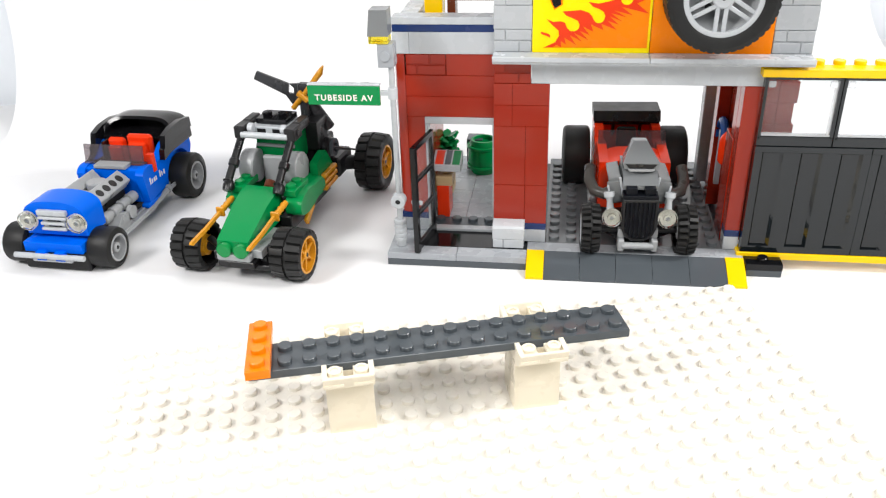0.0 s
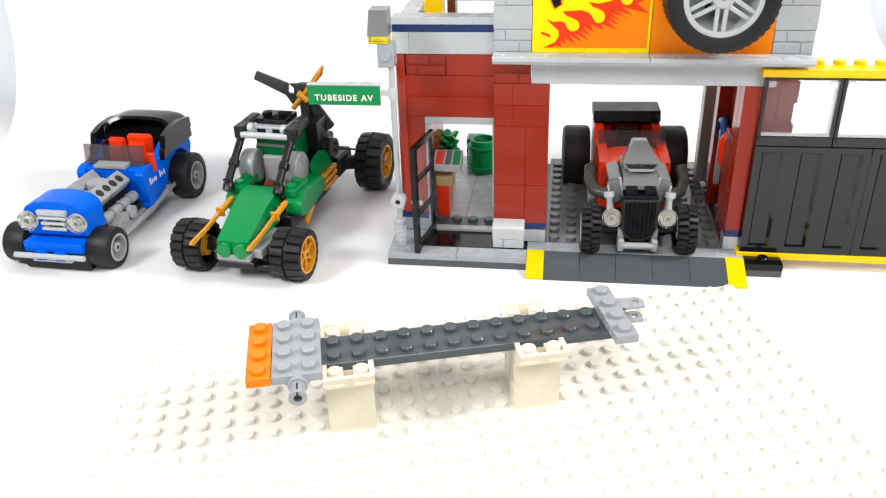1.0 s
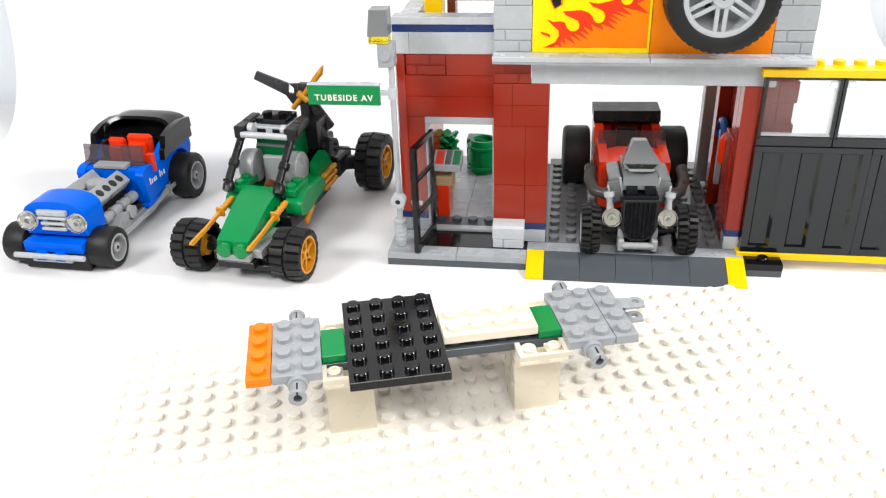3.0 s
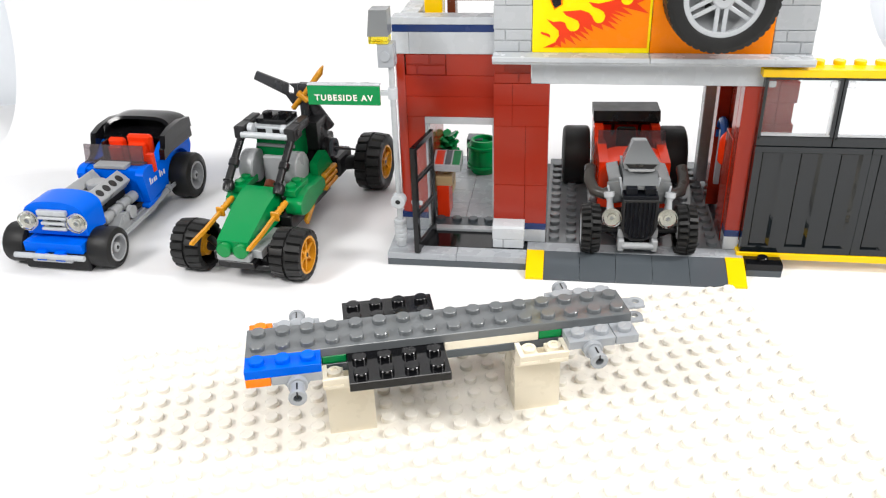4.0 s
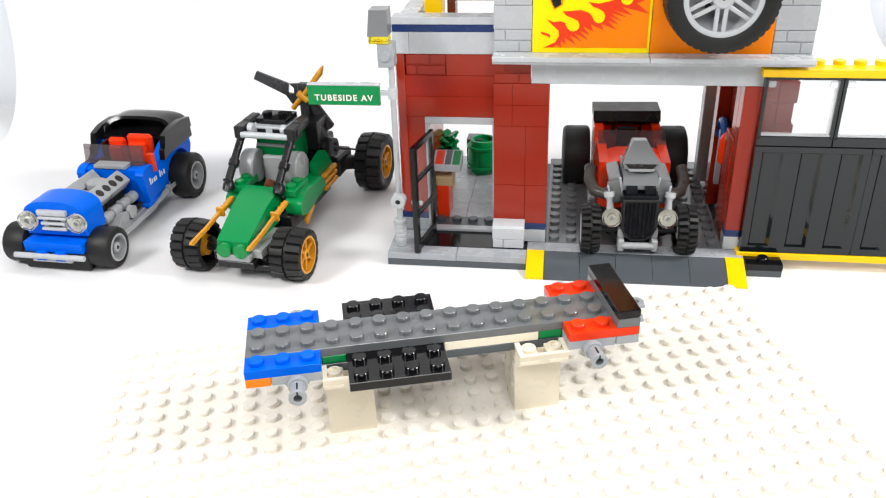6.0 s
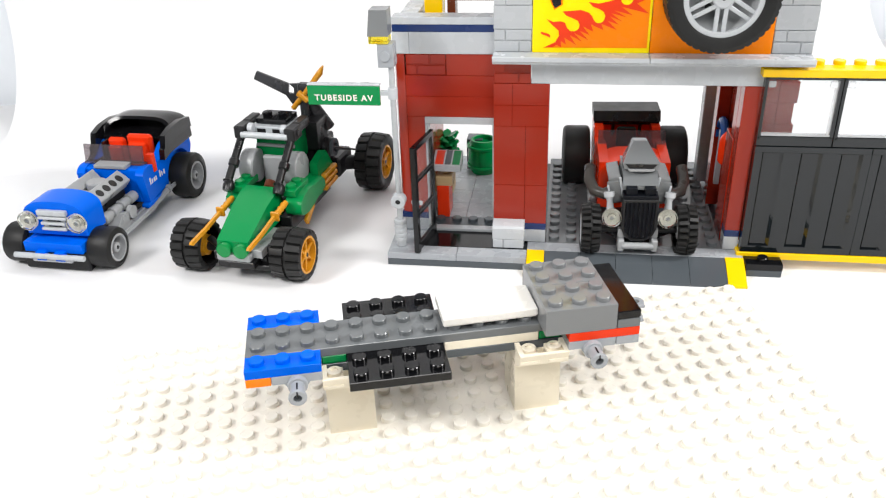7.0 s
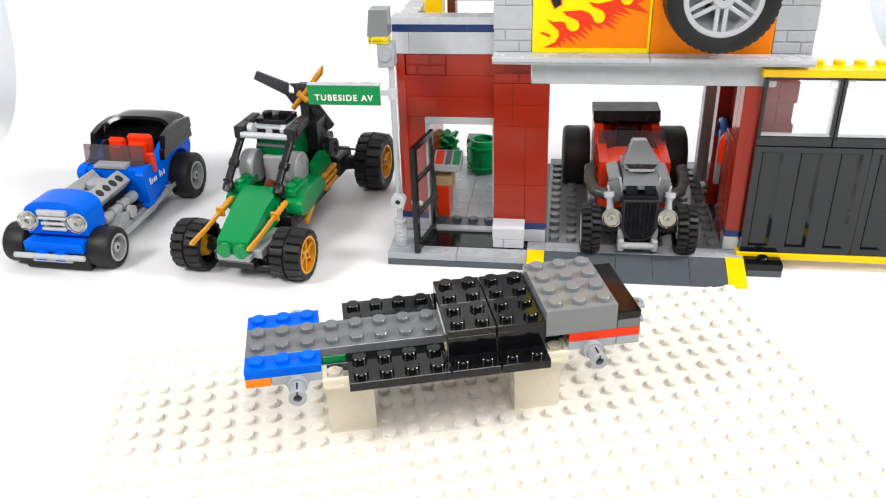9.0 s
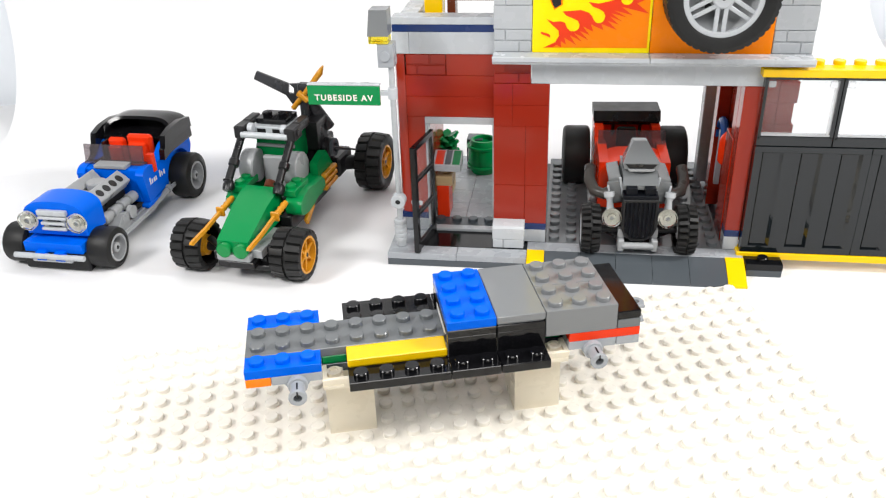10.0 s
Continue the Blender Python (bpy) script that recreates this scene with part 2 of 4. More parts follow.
def build_model():
    piece("long_plate", plate(16, 2), DARK, "dark grey long studded plate on white columns", 0, 0, -1)
    piece("short_plate", plate(1, 4), ORANGE, "orange studded plate across the end of the long plate", 0, -1, 0, 0.1, (0, 0.1, 0.30), (-4, 0, 0), 0.0)
    piece("hitch_plate", hitch_plate(), LIGHT, "light grey plate with a looped tow hitch", 15, -1, 0, 0.3, (0.06, 0.05, 0.2), (0, 3, 0), 0.2)
    for u, t in ((1, 0.7), (13, 1.2)):
        ob = piece("axle_plate", axle_plate(), LIGHT, "light bluish grey plate with wheel pins on both ends", u, -1, 0, t, (0.05, 0.1, 0.3), (0, 0, 2), 0.2, "axle plates")
        for y0, s in ((0.0, -1), (4.0, 1)):
            part("pin_slot", pin_slot(y0, s), SOFT_BLACK, ob, "black strip for the shade in the pin's slot")
    for u, t, off, turn in ((3, 1.6, (0.05, 0.12, 0.3), (0, 0, -6)), (12, 2.0, (-0.08, 0.02, 0.12), (0, -5, 7))):
        piece("smooth_tile", tile(1, 2), GREEN, "small green smooth tile on the dark long plate", u, 0, 0, t, off, turn, 0.2, "green tiles")
    piece("wide_plate", plate(4, 6), BLACK, "black wide studded plate laid across the chassis", 4, -2, 0, 2.4, (0, 0.05, 0.2), (0, 0, 0), 0.1)
    piece("short_plate", plate(4, 2), WHITE, "cream-white studded plate between the two long plates", 8, 0, 0, 2.9, (0, 0.05, 0.25))
    piece("long_plate", plate(16, 2), STONE, "dark grey long studded plate stacked on the chassis", 0, 0, 1, 3.35, (0, 0.1, 0.3))
    for v, t in ((-1, 3.8), (2, 4.1)):
        piece("narrow_plate", plate(3, 1), BLUE, "bright blue narrow studded plate beside the long plate", 0, v, 1, t, (0, 0.02, 0.2), (0, 0, 0), 0.12, "blue narrow plates")
    for v, t in ((-1, 4.5), (2, 4.9)):
        piece("narrow_plate", plate(3, 1), RED, "bright red narrow studded plate beside the long plate", 13, v, 1, t, (0, 0.02, 0.25), (0, 0, 0), 0.2, "red narrow plates")
    piece("short_plate", plate(1, 4), STONE, "dark grey short studded plate across the rear end", 15, -1, 2, 5.3, (0, 0.05, 0.25))
    piece("smooth_tile", tile(1, 4), BLACK, "glossy black smooth tile across the rear end", 15, -1, 3, 5.7, (0, 0.05, 0.35), (0, 0, 0), 0.3)
    for v, t in ((1, 6.1), (-1, 6.45)):
        piece("block", plate(3, 2, 1.2), GREY_BLOCK, "medium grey tall studded brick on the rear end", 12, v, 2, t, (0, 0.05, 0.3), group="grey bricks")
    piece("smooth_plate", tile(4, 2), WHITE_TILE, "white smooth plate on top of the long plate", 8, 0, 2, 7.0, (0, 0.1, 0.25), (0, 0, 1), 0.2)
    for u, v, t, back in ((10, -2, 7.4, False), (8, -2, 7.8, False), (10, -2, 8.2, True), (8, -2, 8.7, True)):
        g = shoulder_block()
        if back:
            g.v = [(2 - x, 6 - y, z) for x, y, z in g.v]
        piece("shoulder_brick", g, BLACK, "black stepped brick with a low studded ledge", u, v, 2, t, (0, 0.04, 0.25), (0, 0, 0), 0.2, "black stepped bricks")
    piece("smooth_plate", tile(2, 4), GREY_BLOCK, "medium grey smooth tile on the black bricks", 10, -1, 4, 9.1, (-0.05, 0.1, 0.35), (0, 4, 0), 0.25)
    piece("short_plate", plate(2, 4), BLUE, "bright blue studded plate on the black bricks", 8, -1, 4, 9.5, (0, 0.04, 0.25), (0, 0, 0), 0.2)
    piece("smooth_tile", tile(4, 1), YELLOW, "yellow smooth tile lying on the black plate", 4, -1, 1, 9.9, (0, 0, 0.06), (0, 0, 0), 0.1)


# base colour raised to hold the white backdrop's reflection on these pieces
GREY_BLOCK = plastic("grey_plastic_with_sheen", (0.205, 0.213, 0.220), 0.11)
STONE = plastic("stone_grey_plastic", (0.140, 0.150, 0.157), 0.13, gloss=0.42)
WHITE_TILE = plastic("plain_white_plastic", (0.82, 0.80, 0.76), 0.25, 0.03)
build_model()
LIGHT_WALL = plastic("light_grey_wall_plastic", (0.44, 0.46, 0.48), 0.25)
# ---------------------------------------------------------------- the workshop building, in its own studs: b along the front, d to the back
HOUSE = pose(0.0676, 0.1293, 0, 0, 0, -17.05)


def masonry(parent, material, b0, b1, d0, d1, z0, courses, first=0):
    """Brick-profiled courses of 0.6 with recessed joints: a backing and bricks of their own."""
    wall = part("brick_backing", Geo().box(b0 + 0.02, b1 - 0.02, d0 + 0.06, d1, z0, z0 + 0.6 * courses, 0.01), material, parent)
    for k in range(courses):
        cuts = [b0] + [x for x in ([b0 + 1.35] if (k + first) % 2 else [b0 + 0.62]) if x < b1 - 0.2] + [b1]
        for p, q in zip(cuts, cuts[1:]):
            part("brick", Geo().box(p + 0.03, q - 0.03, d0, d0 + 0.2, z0 + 0.6 * k + 0.03, z0 + 0.6 * k + 0.57, 0.025), material, wall)


def build_house():
    ob = thing("workshop_building", "red and grey toy garage with flame sign and open doorway", "building", HOUSE)
    # ground plates
    part("lower_base", Geo().box(-1, 6.99, -2, 12.9, 0, 0.4).box(7.01, 19, -1, 12.9, 0, 0.4), DARK, ob, "dark grey base plate")
    for x0, x1 in ((-1.0, 3.0), (3.0, 7.0)):
        part("pavement_tile", Geo().box(x0 + 0.01, x1 - 0.01, -1.99, -1.0, 0.4, 0.8), LIGHT, ob, "light grey kerb tile")
    part("pavement_tile", Geo().box(-0.99, 1.0, -0.99, 1.0, 0.4, 0.8), LIGHT, ob, "light grey kerb tile")
    part("door_mat", Geo().box(1.01, 4.99, -0.98, 0.98, 0.4, 0.8), BLACK, ob, "glossy black tile before the door")
    part("shop_floor", Geo().box(-0.99, 6.99, 1.0, 3.0, 0.4, 0.79).studs(1, 5, 2, 3, 0.79), DARK, ob, "dark grey studded strip")
    for x0, x1 in ((1.0, 3.0), (3.0, 5.0)):
        for y0 in range(3, 12, 2):
            part("floor_tile", Geo().box(x0 + 0.01, x1 - 0.01, y0 + 0.01, y0 + 1.99, 0.4, 0.8), LIGHT, ob, "light grey floor tile")
    part("threshold", Geo().box(7.0, 19.0, -0.99, 0.0, 0.4, 0.8), LIGHT, ob, "light grey strip at the garage door")
    part("garage_floor", Geo().box(8.0, 18.0, 0.0, 12.9, 0.4, 0.8).studs(8, 10, 0, 12, 0.8, 14).studs(16, 18, 0, 12, 0.8, 14), STONE, ob, "dark grey studded garage floor")
    # ramp
    slope = [(-3.0, 0.0), (-3.0, 0.10), (-2.2, 0.42), (-1.5, 0.66), (-1.0, 0.78), (-1.0, 0.0)]
    for k in range(5):
        part("ramp_tile", Geo().prism(slope, 8.01 + 2 * k, 9.99 + 2 * k), DARK, ob, "dark grey sloping ramp piece")
    for x in (7.0, 18.0):
        part("ramp_edge", Geo().prism([(y, z * 1.04 + 0.01) if z else (y, z) for y, z in slope], x + 0.01, x + 0.99), YELLOW, ob, "yellow curved ramp edge")
    # shop wing, front wall one stud back
    g = Geo().box(0.0, 1.0, 1.0, 2.0, 2.0, 8.0)
    part("wall_pier", g, DARK_RED, ob)
    part("wall_foot", Geo().box(0.0, 1.0, 1.0, 2.0, 0.8, 1.6), LIGHT, ob, "light grey plinth")
    part("plinth_band", Geo().box(-0.0, 1.0, 0.99, 2.0, 1.6, 2.0), NAVY, ob, "dark blue band")
    masonry(ob, DARK_RED, 0.05, 2.3, 1.0, 2.0, 10.4, 2)
    for x0, x1, z0 in ((0.0, 5.0, 8.0), (0.0, 5.0, 9.2), (2.31, 5.0, 10.4)):
        part("wall_brick", Geo().box(x0, x1, 1.0, 2.0, z0 + 0.004, z0 + 1.196), DARK_RED, ob)
    part("wall_corner", Geo().prism([(-0.6, 1.35), (-0.5, 1.12), (-0.25, 1.03), (-0.01, 1.02), (-0.01, 2.0), (-0.6, 2.0)], 2.0, 11.6, "z"), DARK_RED, ob, "rounded red corner")
    part("wall_corner_foot", Geo().box(-0.6, -0.01, 1.05, 2.0, 0.8, 1.6), LIGHT, ob)
    part("wall_corner_band", Geo().box(-0.6, -0.01, 1.04, 2.0, 1.6, 2.0), NAVY, ob)
    part("side_wall", Geo().box(0.0, 1.0, 2.02, 5.0, 2.0, 11.6).box(0.0, 1.0, 5.0, 8.0, 2.0, 6.8), DARK_RED, ob)
    part("side_wall_foot", Geo().box(0.0, 1.0, 2.02, 8.0, 0.8, 2.0), LIGHT, ob)
    part("cornice", Geo().box(-0.62, 0.3, 0.96, 2.0, 11.6, 12.8).box(0.31, 5.0, 0.96, 2.0, 11.6, 12.8).box(-0.3, 0.7, 2.02, 8, 11.6, 12.8), PALE, ob, "light grey cornice")
    part("cornice_band", Geo().box(-0.6, 5.0, 0.94, 2.0, 12.8, 13.2).box(-0.32, 0.7, 2.02, 8, 12.8, 13.2), NAVY, ob, "dark blue band")
    part("cornice_cap", Geo().box(-0.62, 5.0, 0.92, 2.0, 13.2, 13.6).box(-0.3, 0.7, 2.02, 8, 13.2, 13.6), PALE, ob, "pale grey cap")
    part("roof_floor", Geo().box(0.0, 5.0, 2.02, 4.4, 12.4, 12.8), TAN, ob)
    part("roof_crate", Geo().box(0.9, 1.9, 3.0, 4.2, 12.8, 15.2).box(1.9, 4.8, 4.0, 4.6, 14.2, 15.2), YELLOW, ob, "yellow bricks behind the parapet")
    part("roof_box", Geo().box(2.15, 2.6, 3.2, 4.2, 12.8, 14.2).box(2.15, 4.95, 3.2, 4.2, 13.98, 15.3), BROWN, ob, "dark brown frame behind the parapet")
    # door
    part("door_frame", Geo().box(1.0, 5.0, 0.98, 2.0, 7.6, 8.0).box(4.84, 5.0, 1.0, 2.0, 1.2, 7.6).box(1.0, 1.14, 1.0, 2.0, 1.2, 7.6).box(1.0, 5.0, 0.98, 1.5, 0.8, 0.98), LIGHT_WALL, ob, "light grey door frame")
    leaf = Geo().at(1.25, 1.0, 0.84, 0, 0, -102)
    w, h = 3.1, 6.45
    leaf.box(0, 0.26, 0, 0.22, 0, h).box(w - 0.36, w, 0, 0.30, 0, h).box(0.2, w - 0.2, 0, 0.22, 0, 0.5)
    leaf.box(0.2, w - 0.2, 0, 0.22, h - 0.35, h).box(0.2, w - 0.2, 0, 0.22, 2.15, 2.4).box(0.2, w - 0.2, 0, 0.22, 4.2, 4.45)
    door = part("door", leaf, BLACK, ob, "open black glazed door")
    part("pane", Geo().at(1.25, 1.0, 0.84, 0, 0, -102).box(0.2, w - 0.2, 0.08, 0.14, 0.4, h - 0.3, 0.01), PANE, door, "clear pane")
    part("knob", Geo().at(1.25, 1.0, 0.84, 0, 0, -102).rod((w - 0.5, -0.2, 3.0), (w - 0.5, 0.4, 3.0), 0.14), PALE, door, "pale round knob")
    # pillar between door and garage
    masonry(ob, PALE, 5.0, 6.8, -0.95, 0.0, 0.8, 1)
    g = Geo().prism([(0.0, 1.4), (-0.95, 1.4), (-0.95, 2.05), (-0.85, 2.18), (-0.6, 2.25), (0.0, 2.25)], 5.0, 6.8)
    part("pillar_foot", g, PALE, ob, "pale grey rounded brick foot")
    part("pillar_plinth", Geo().box(5.0, 8.0, 0.0, 1.0, 0.8, 1.6), PALE, ob)
    part("pillar_band", Geo().box(5.0, 8.0, -0.01, 1.0, 1.6, 2.0), NAVY, ob, "dark blue band")
    for x0, x1, z0, z1 in ((5.0, 6.75, 2.0, 4.4), (6.76, 8.0, 2.0, 4.4), (5.0, 6.75, 4.4, 7.9), (6.76, 8.0, 4.4, 7.9), (5.0, 6.0, 7.9, 9.1), (6.01, 8.0, 7.9, 9.1), (5.0, 6.0, 9.1, 10.3), (6.01, 8.0, 9.1, 10.3)):
        part("pillar_brick", Geo().box(x0, x1, 0.0, 1.0, z0 + 0.004, z1 - 0.006, 0.02), DARK_RED, ob)
    masonry(ob, DARK_RED, 5.0, 7.0, 0.0, 1.0, 10.3, 2, 1)
    part("lintel", Geo().box(7.02, 19.0, 0.0, 1.0, 10.32, 11.6), PALE, ob, "pale grey lintel")
    part("upper_slab", Geo().box(5.0, 21.0, 1.0, 2.5, 11.6, 12.0), PALE, ob, "pale grey upper floor")
    g = Geo().box(5.0, 12.99, -1.0, 0.99, 11.72, 12.0, 0.04).box(13.01, 21.0, -1.0, 0.99, 11.72, 12.0, 0.04)
    g.box(5.0, 21.0, -0.9, 0.99, 11.6, 11.72, 0.02)
    part("ledge", g, PALE, ob, "pale grey ledge over the garage")
    for b0 in (5.0, 19.0):
        masonry(ob, LIGHT_WALL, b0, b0 + 2, 0.0, 1.0, 12.0, 2, 1)
        part("upper_pier", Geo().box(b0, b0 + 2, 0.0, 1.0, 13.2, 14.4), LIGHT_WALL, ob, "light grey pier brick")
        masonry(ob, LIGHT_WALL, b0, b0 + 2, 0.0, 1.0, 14.4, 2)
        # unseen upper length of the pier, added to shade the backdrop behind
        part("upper_pier", Geo().box(b0, b0 + 2, 0.0, 1.0, 15.6, 19.2), LIGHT_WALL, ob, "light grey pier brick")
    # right garage side
    part("garage_pier", Geo().box(18.0, 18.8, 0.0, 1.0, 2.0, 10.3), DARK_RED, ob)
    part("garage_pier_foot", Geo().box(18.0, 18.8, 0.0, 1.0, 0.8, 1.6), PALE, ob)
    part("garage_pier_band", Geo().box(18.0, 18.8, -0.01, 1.0, 1.6, 2.0), NAVY, ob)
    part("garage_post", Geo().box(18.0, 18.9, 1.02, 2.0, 7.0, 11.5), DARK_RED, ob, "dark red upper post")
    part("garage_post", Geo().box(17.96, 18.9, 1.02, 3.0, 0.8, 6.98), DARK_RED, ob, "dark red lower panel")
    part("garage_side_wall", Geo().box(18.55, 19.0, 2.42, 9.5, 0.8, 11.5), DARK_RED, ob)
    part("garage_post", Geo().box(17.62, 18.5, 9.52, 10.6, 0.8, 11.5), LIGHT_WALL, ob, "light grey post")
    part("rear_pier", Geo().box(17.85, 18.54, 6.0, 7.0, 0.8, 11.5), DARK_RED, ob, "dark red pier at the back of the garage")
    # sign panels
    part("flame_sign", flame_back(), SIGN_YELLOW, ob, "yellow flame sign board")
    sign = part("sign_board", Geo().box(13.02, 18.98, -0.02, 0.98, 12.0, 18.0), SIGN_ORANGE, ob, "plain orange sign board")
    # out of view; added, with the taller boards, to shade the backdrop
    part("top_ledge", Geo().box(7.02, 18.98, 0.0, 0.98, 18.01, 19.2), PALE, ob, "pale grey unseen top course added to cast shade")
    flame_art(ob)
    return ob


def flame_back():
    return Geo().box(7.02, 12.98, -0.02, 0.98, 12.0, 18.0, 0.02)


def bend(pts, n=5):
    """Rounds an outline by a closed spline through its corners."""
    out, k = [], len(pts)
    for i in range(k):
        p0, p1, p2, p3 = (Vector(pts[(i + j - 1) % k]) for j in range(4))
        for s in range(n):
            t = s / n
            q = 0.5 * ((2 * p1) + (p2 - p0) * t + (2 * p0 - 5 * p1 + 4 * p2 - p3) * t * t + (3 * p1 - p0 - 3 * p2 + p3) * t ** 3)
            out.append((q.x, q.y))
    return out


def flame_art(house):
    """Painted foils on the board: orange field, red flames with torn edges; the yellow between them is the board."""
    red = [(7.59, 12.26), (8.2, 12.55), (8.39, 12.89), (8.35, 13.16), (8.06, 13.4), (7.72, 13.74), (8.06, 13.59), (8.44, 13.62), (8.66, 13.55), (8.78, 13.28),
           (8.95, 13.12), (9.17, 13.11), (9.36, 13.25), (9.41, 13.44), (9.31, 13.66), (9.03, 13.79), (8.72, 13.91), (8.53, 14.12), (9.02, 14.15), (9.45, 14.19),
           (9.84, 14.06), (10.01, 13.89), (10.13, 13.64), (10.35, 13.55), (10.62, 13.66), (10.68, 13.89), (10.59, 14.1), (10.37, 14.24), (10.04, 14.36), (9.81, 14.59)]
    upper = [(10.3, 14.51), (10.72, 14.59), (11.14, 14.71), (11.2, 15.2), (12.8, 15.2)]
    torn = [(12.7, 14.75), (12.2, 14.52), (12.83, 14.02), (11.45, 14.36), (12.02, 13.94), (11.1, 14.18), (11.78, 13.82), (10.95, 14.04), (11.52, 13.63), (10.88, 13.88), (11.40, 13.45), (10.80, 13.66), (11.30, 13.19),
            (10.5, 13.5), (10.62, 13.19), (10.0, 13.46), (10.11, 13.11), (9.6, 13.34), (9.95, 12.92), (9.42, 13.14), (9.88, 12.67), (9.12, 13.05), (9.55, 12.6), (8.92, 12.93), (9.26, 12.42), (8.66, 12.8), (8.75, 12.44), (8.48, 12.62), (8.51, 12.3), (8.25, 12.42), (8.1, 12.3)]
    part("red_flame", Geo().prism(red + upper + torn, -0.05, -0.03, "y"), RED, house, "red flame tongues with torn edges")
    field = [(7.8, 12.27), (12.85, 12.27), (12.85, 15.2), (11.6, 15.2), (11.2, 14.3), (10.75, 13.8), (10.2, 13.5), (9.9, 13.3), (9.4, 13.2), (8.7, 12.8)]
    part("orange_field", Geo().prism(field, -0.035, -0.018, "y"), SIGN_ORANGE, house, "orange field of the sign")
    for b, z, r in ((9.14, 13.4, 0.26), (10.37, 13.82, 0.28), (11.7, 14.75, 0.3)):
        part("yellow_tip", Geo().lathe([(0, r), (0.012, r)], (b, -0.05, z), (0, -1, 0), 24), SIGN_YELLOW, house, "round yellow flame tip")
    part("red_spark", Geo().prism(bend([(7.44, 13.08), (7.69, 13.02), (7.89, 12.94), (7.93, 12.78), (7.74, 12.89), (7.54, 12.94)], 3), -0.05, -0.03, "y"), RED, house, "small red spark")
    part("emblem_edge", Geo().prism([(7.84, 15.3), (7.88, 14.66), (8.1, 14.2), (8.52, 14.46), (8.48, 15.3)], -0.05, -0.03, "y"), SIGN_ORANGE, house, "orange edge of the mark")
    part("dark_emblem", Geo().prism([(7.94, 15.3), (7.94, 14.69), (8.12, 14.28), (8.44, 14.48), (8.38, 15.3)], -0.07, -0.045, "y"), BLACK, house, "dark painted mark")


SIGN_ORANGE = plastic("printed_orange", (0.95, 0.235, 0.002), 0.25, gloss=0.12)
SIGN_YELLOW = plastic("printed_yellow", (0.97, 0.76, 0.003), 0.25, gloss=0.12)


def wheel(parent, name, x, y, z, r, width, rim_r, side, tyre_mat, rim_mat, tread=0, spokes=0, rim_label="", axis=(1, 0, 0), depth=0.12):
    """A wheel as a part of its car: rounded tyre, ribs, dished rim and hub. side: +1 or -1 along the axle, the outer face."""
    ax = Vector(axis) * side
    c = Vector((x, y, z))
    p0 = c - ax * width / 2
    e = min(0.22, width * 0.2)
    cut = 0.06 if r > 2.2 else 0.22 if width < 1.3 else 0.15
    tyre = Geo().lathe([(0.06, rim_r), (0, rim_r + 0.1), (0.02, r - e), (e * 0.5, r - 0.05), (e * 1.2, r), (width - e * 1.2, r), (width - e * 0.5, r - 0.05), (width - 0.02, r - e), (width, rim_r + 0.1), (width - 0.06, rim_r)], p0, ax, 40, False)
    if tread:
        n = 6 if 1.3 < width < 2.2 else 4
        seg, q = tread * n, ax.to_track_quat("Z", "Y").to_matrix()
        lanes = [(0.0, r - e * 1.3, None), (0.05, r - 0.06, 0), (width * 0.46, r + 0.02, 0), (width * 0.46, r - 0.09, None), (width * 0.54, r - 0.09, None), (width * 0.54, r + 0.02, n // 2), (width - 0.05, r - 0.06, n // 2), (width, r - e * 1.3, None)]
        verts, faces = [], []
        for h, rr, shift in lanes:
            for k in range(seg):
                low = shift is not None and (k + shift) % n == 0
                a = 2 * math.pi * k / seg
                verts.append(p0 + q @ Vector(((rr - cut * low) * math.cos(a), (rr - cut * low) * math.sin(a), h)))
        for lane in range(len(lanes) - 1):
            for k in range(seg):
                a, b = lane * seg + k, lane * seg + (k + 1) % seg
                faces.append((a, b, b + seg, a + seg))
        tyre = Geo().add(verts, faces)
        tyre.lathe([(0, r - e * 1.3), (0, rim_r + 0.1), (0.06, rim_r)], p0, ax, seg, False)
        tyre.lathe([(width, r - e * 1.3), (width, rim_r + 0.1), (width - 0.06, rim_r)], p0, ax, seg, False)
    w = part(name, tyre, tyre_mat, parent)
    phase = 0.49 if rim_r > 1.5 else 0.3
    rim = Geo().ring(p0 + ax * (width - 0.30), ax, 0.26, rim_r + 0.02, rim_r - depth, 32)
    deep = width * 0.35 if rim_r > 1.5 else 0.15
    dish = Geo().lathe([(width - 0.3 - deep, rim_r - depth + 0.03), (0.1, rim_r * 0.55), (0.0, rim_r * 0.5)], p0 + ax * deep, ax, 32, False)
    dish.lathe([(0, rim_r * 0.55), (0.05, rim_r * 0.55)], p0 + ax * deep, ax, 24)
    part("rim_dish", dish, SILVER if rim_mat in (PALE, LIGHT_WALL) else rim_mat, w)
    if rim_r > 1.5:
        rim.rod(p0 + ax * (width - 0.4), p0 + ax * (width - 0.1), 0.52, seg=24)
        q = ax.to_track_quat("Z", "Y").to_matrix()
        for k in range(6):
            t = 2 * math.pi * (k + 0.5) / 6 + phase
            # no opening is cut: a black disc paints the shade of each rim hole
            part("rim_hole", Geo().lathe([(0, 0.17), (0.02, 0.17)], p0 + q @ Vector((0.85 * math.cos(t), 0.85 * math.sin(t), deep + 0.06)), ax, 16), SOFT_BLACK, w, "black disc for the shade in a rim hole")
    rim.rod(p0 + ax * 0.1, p0 + ax * (width - 0.12), 0.30 if rim_r > 0.7 else 0.22, seg=16)
    q = ax.to_track_quat("Z", "Y").to_matrix().to_4x4()
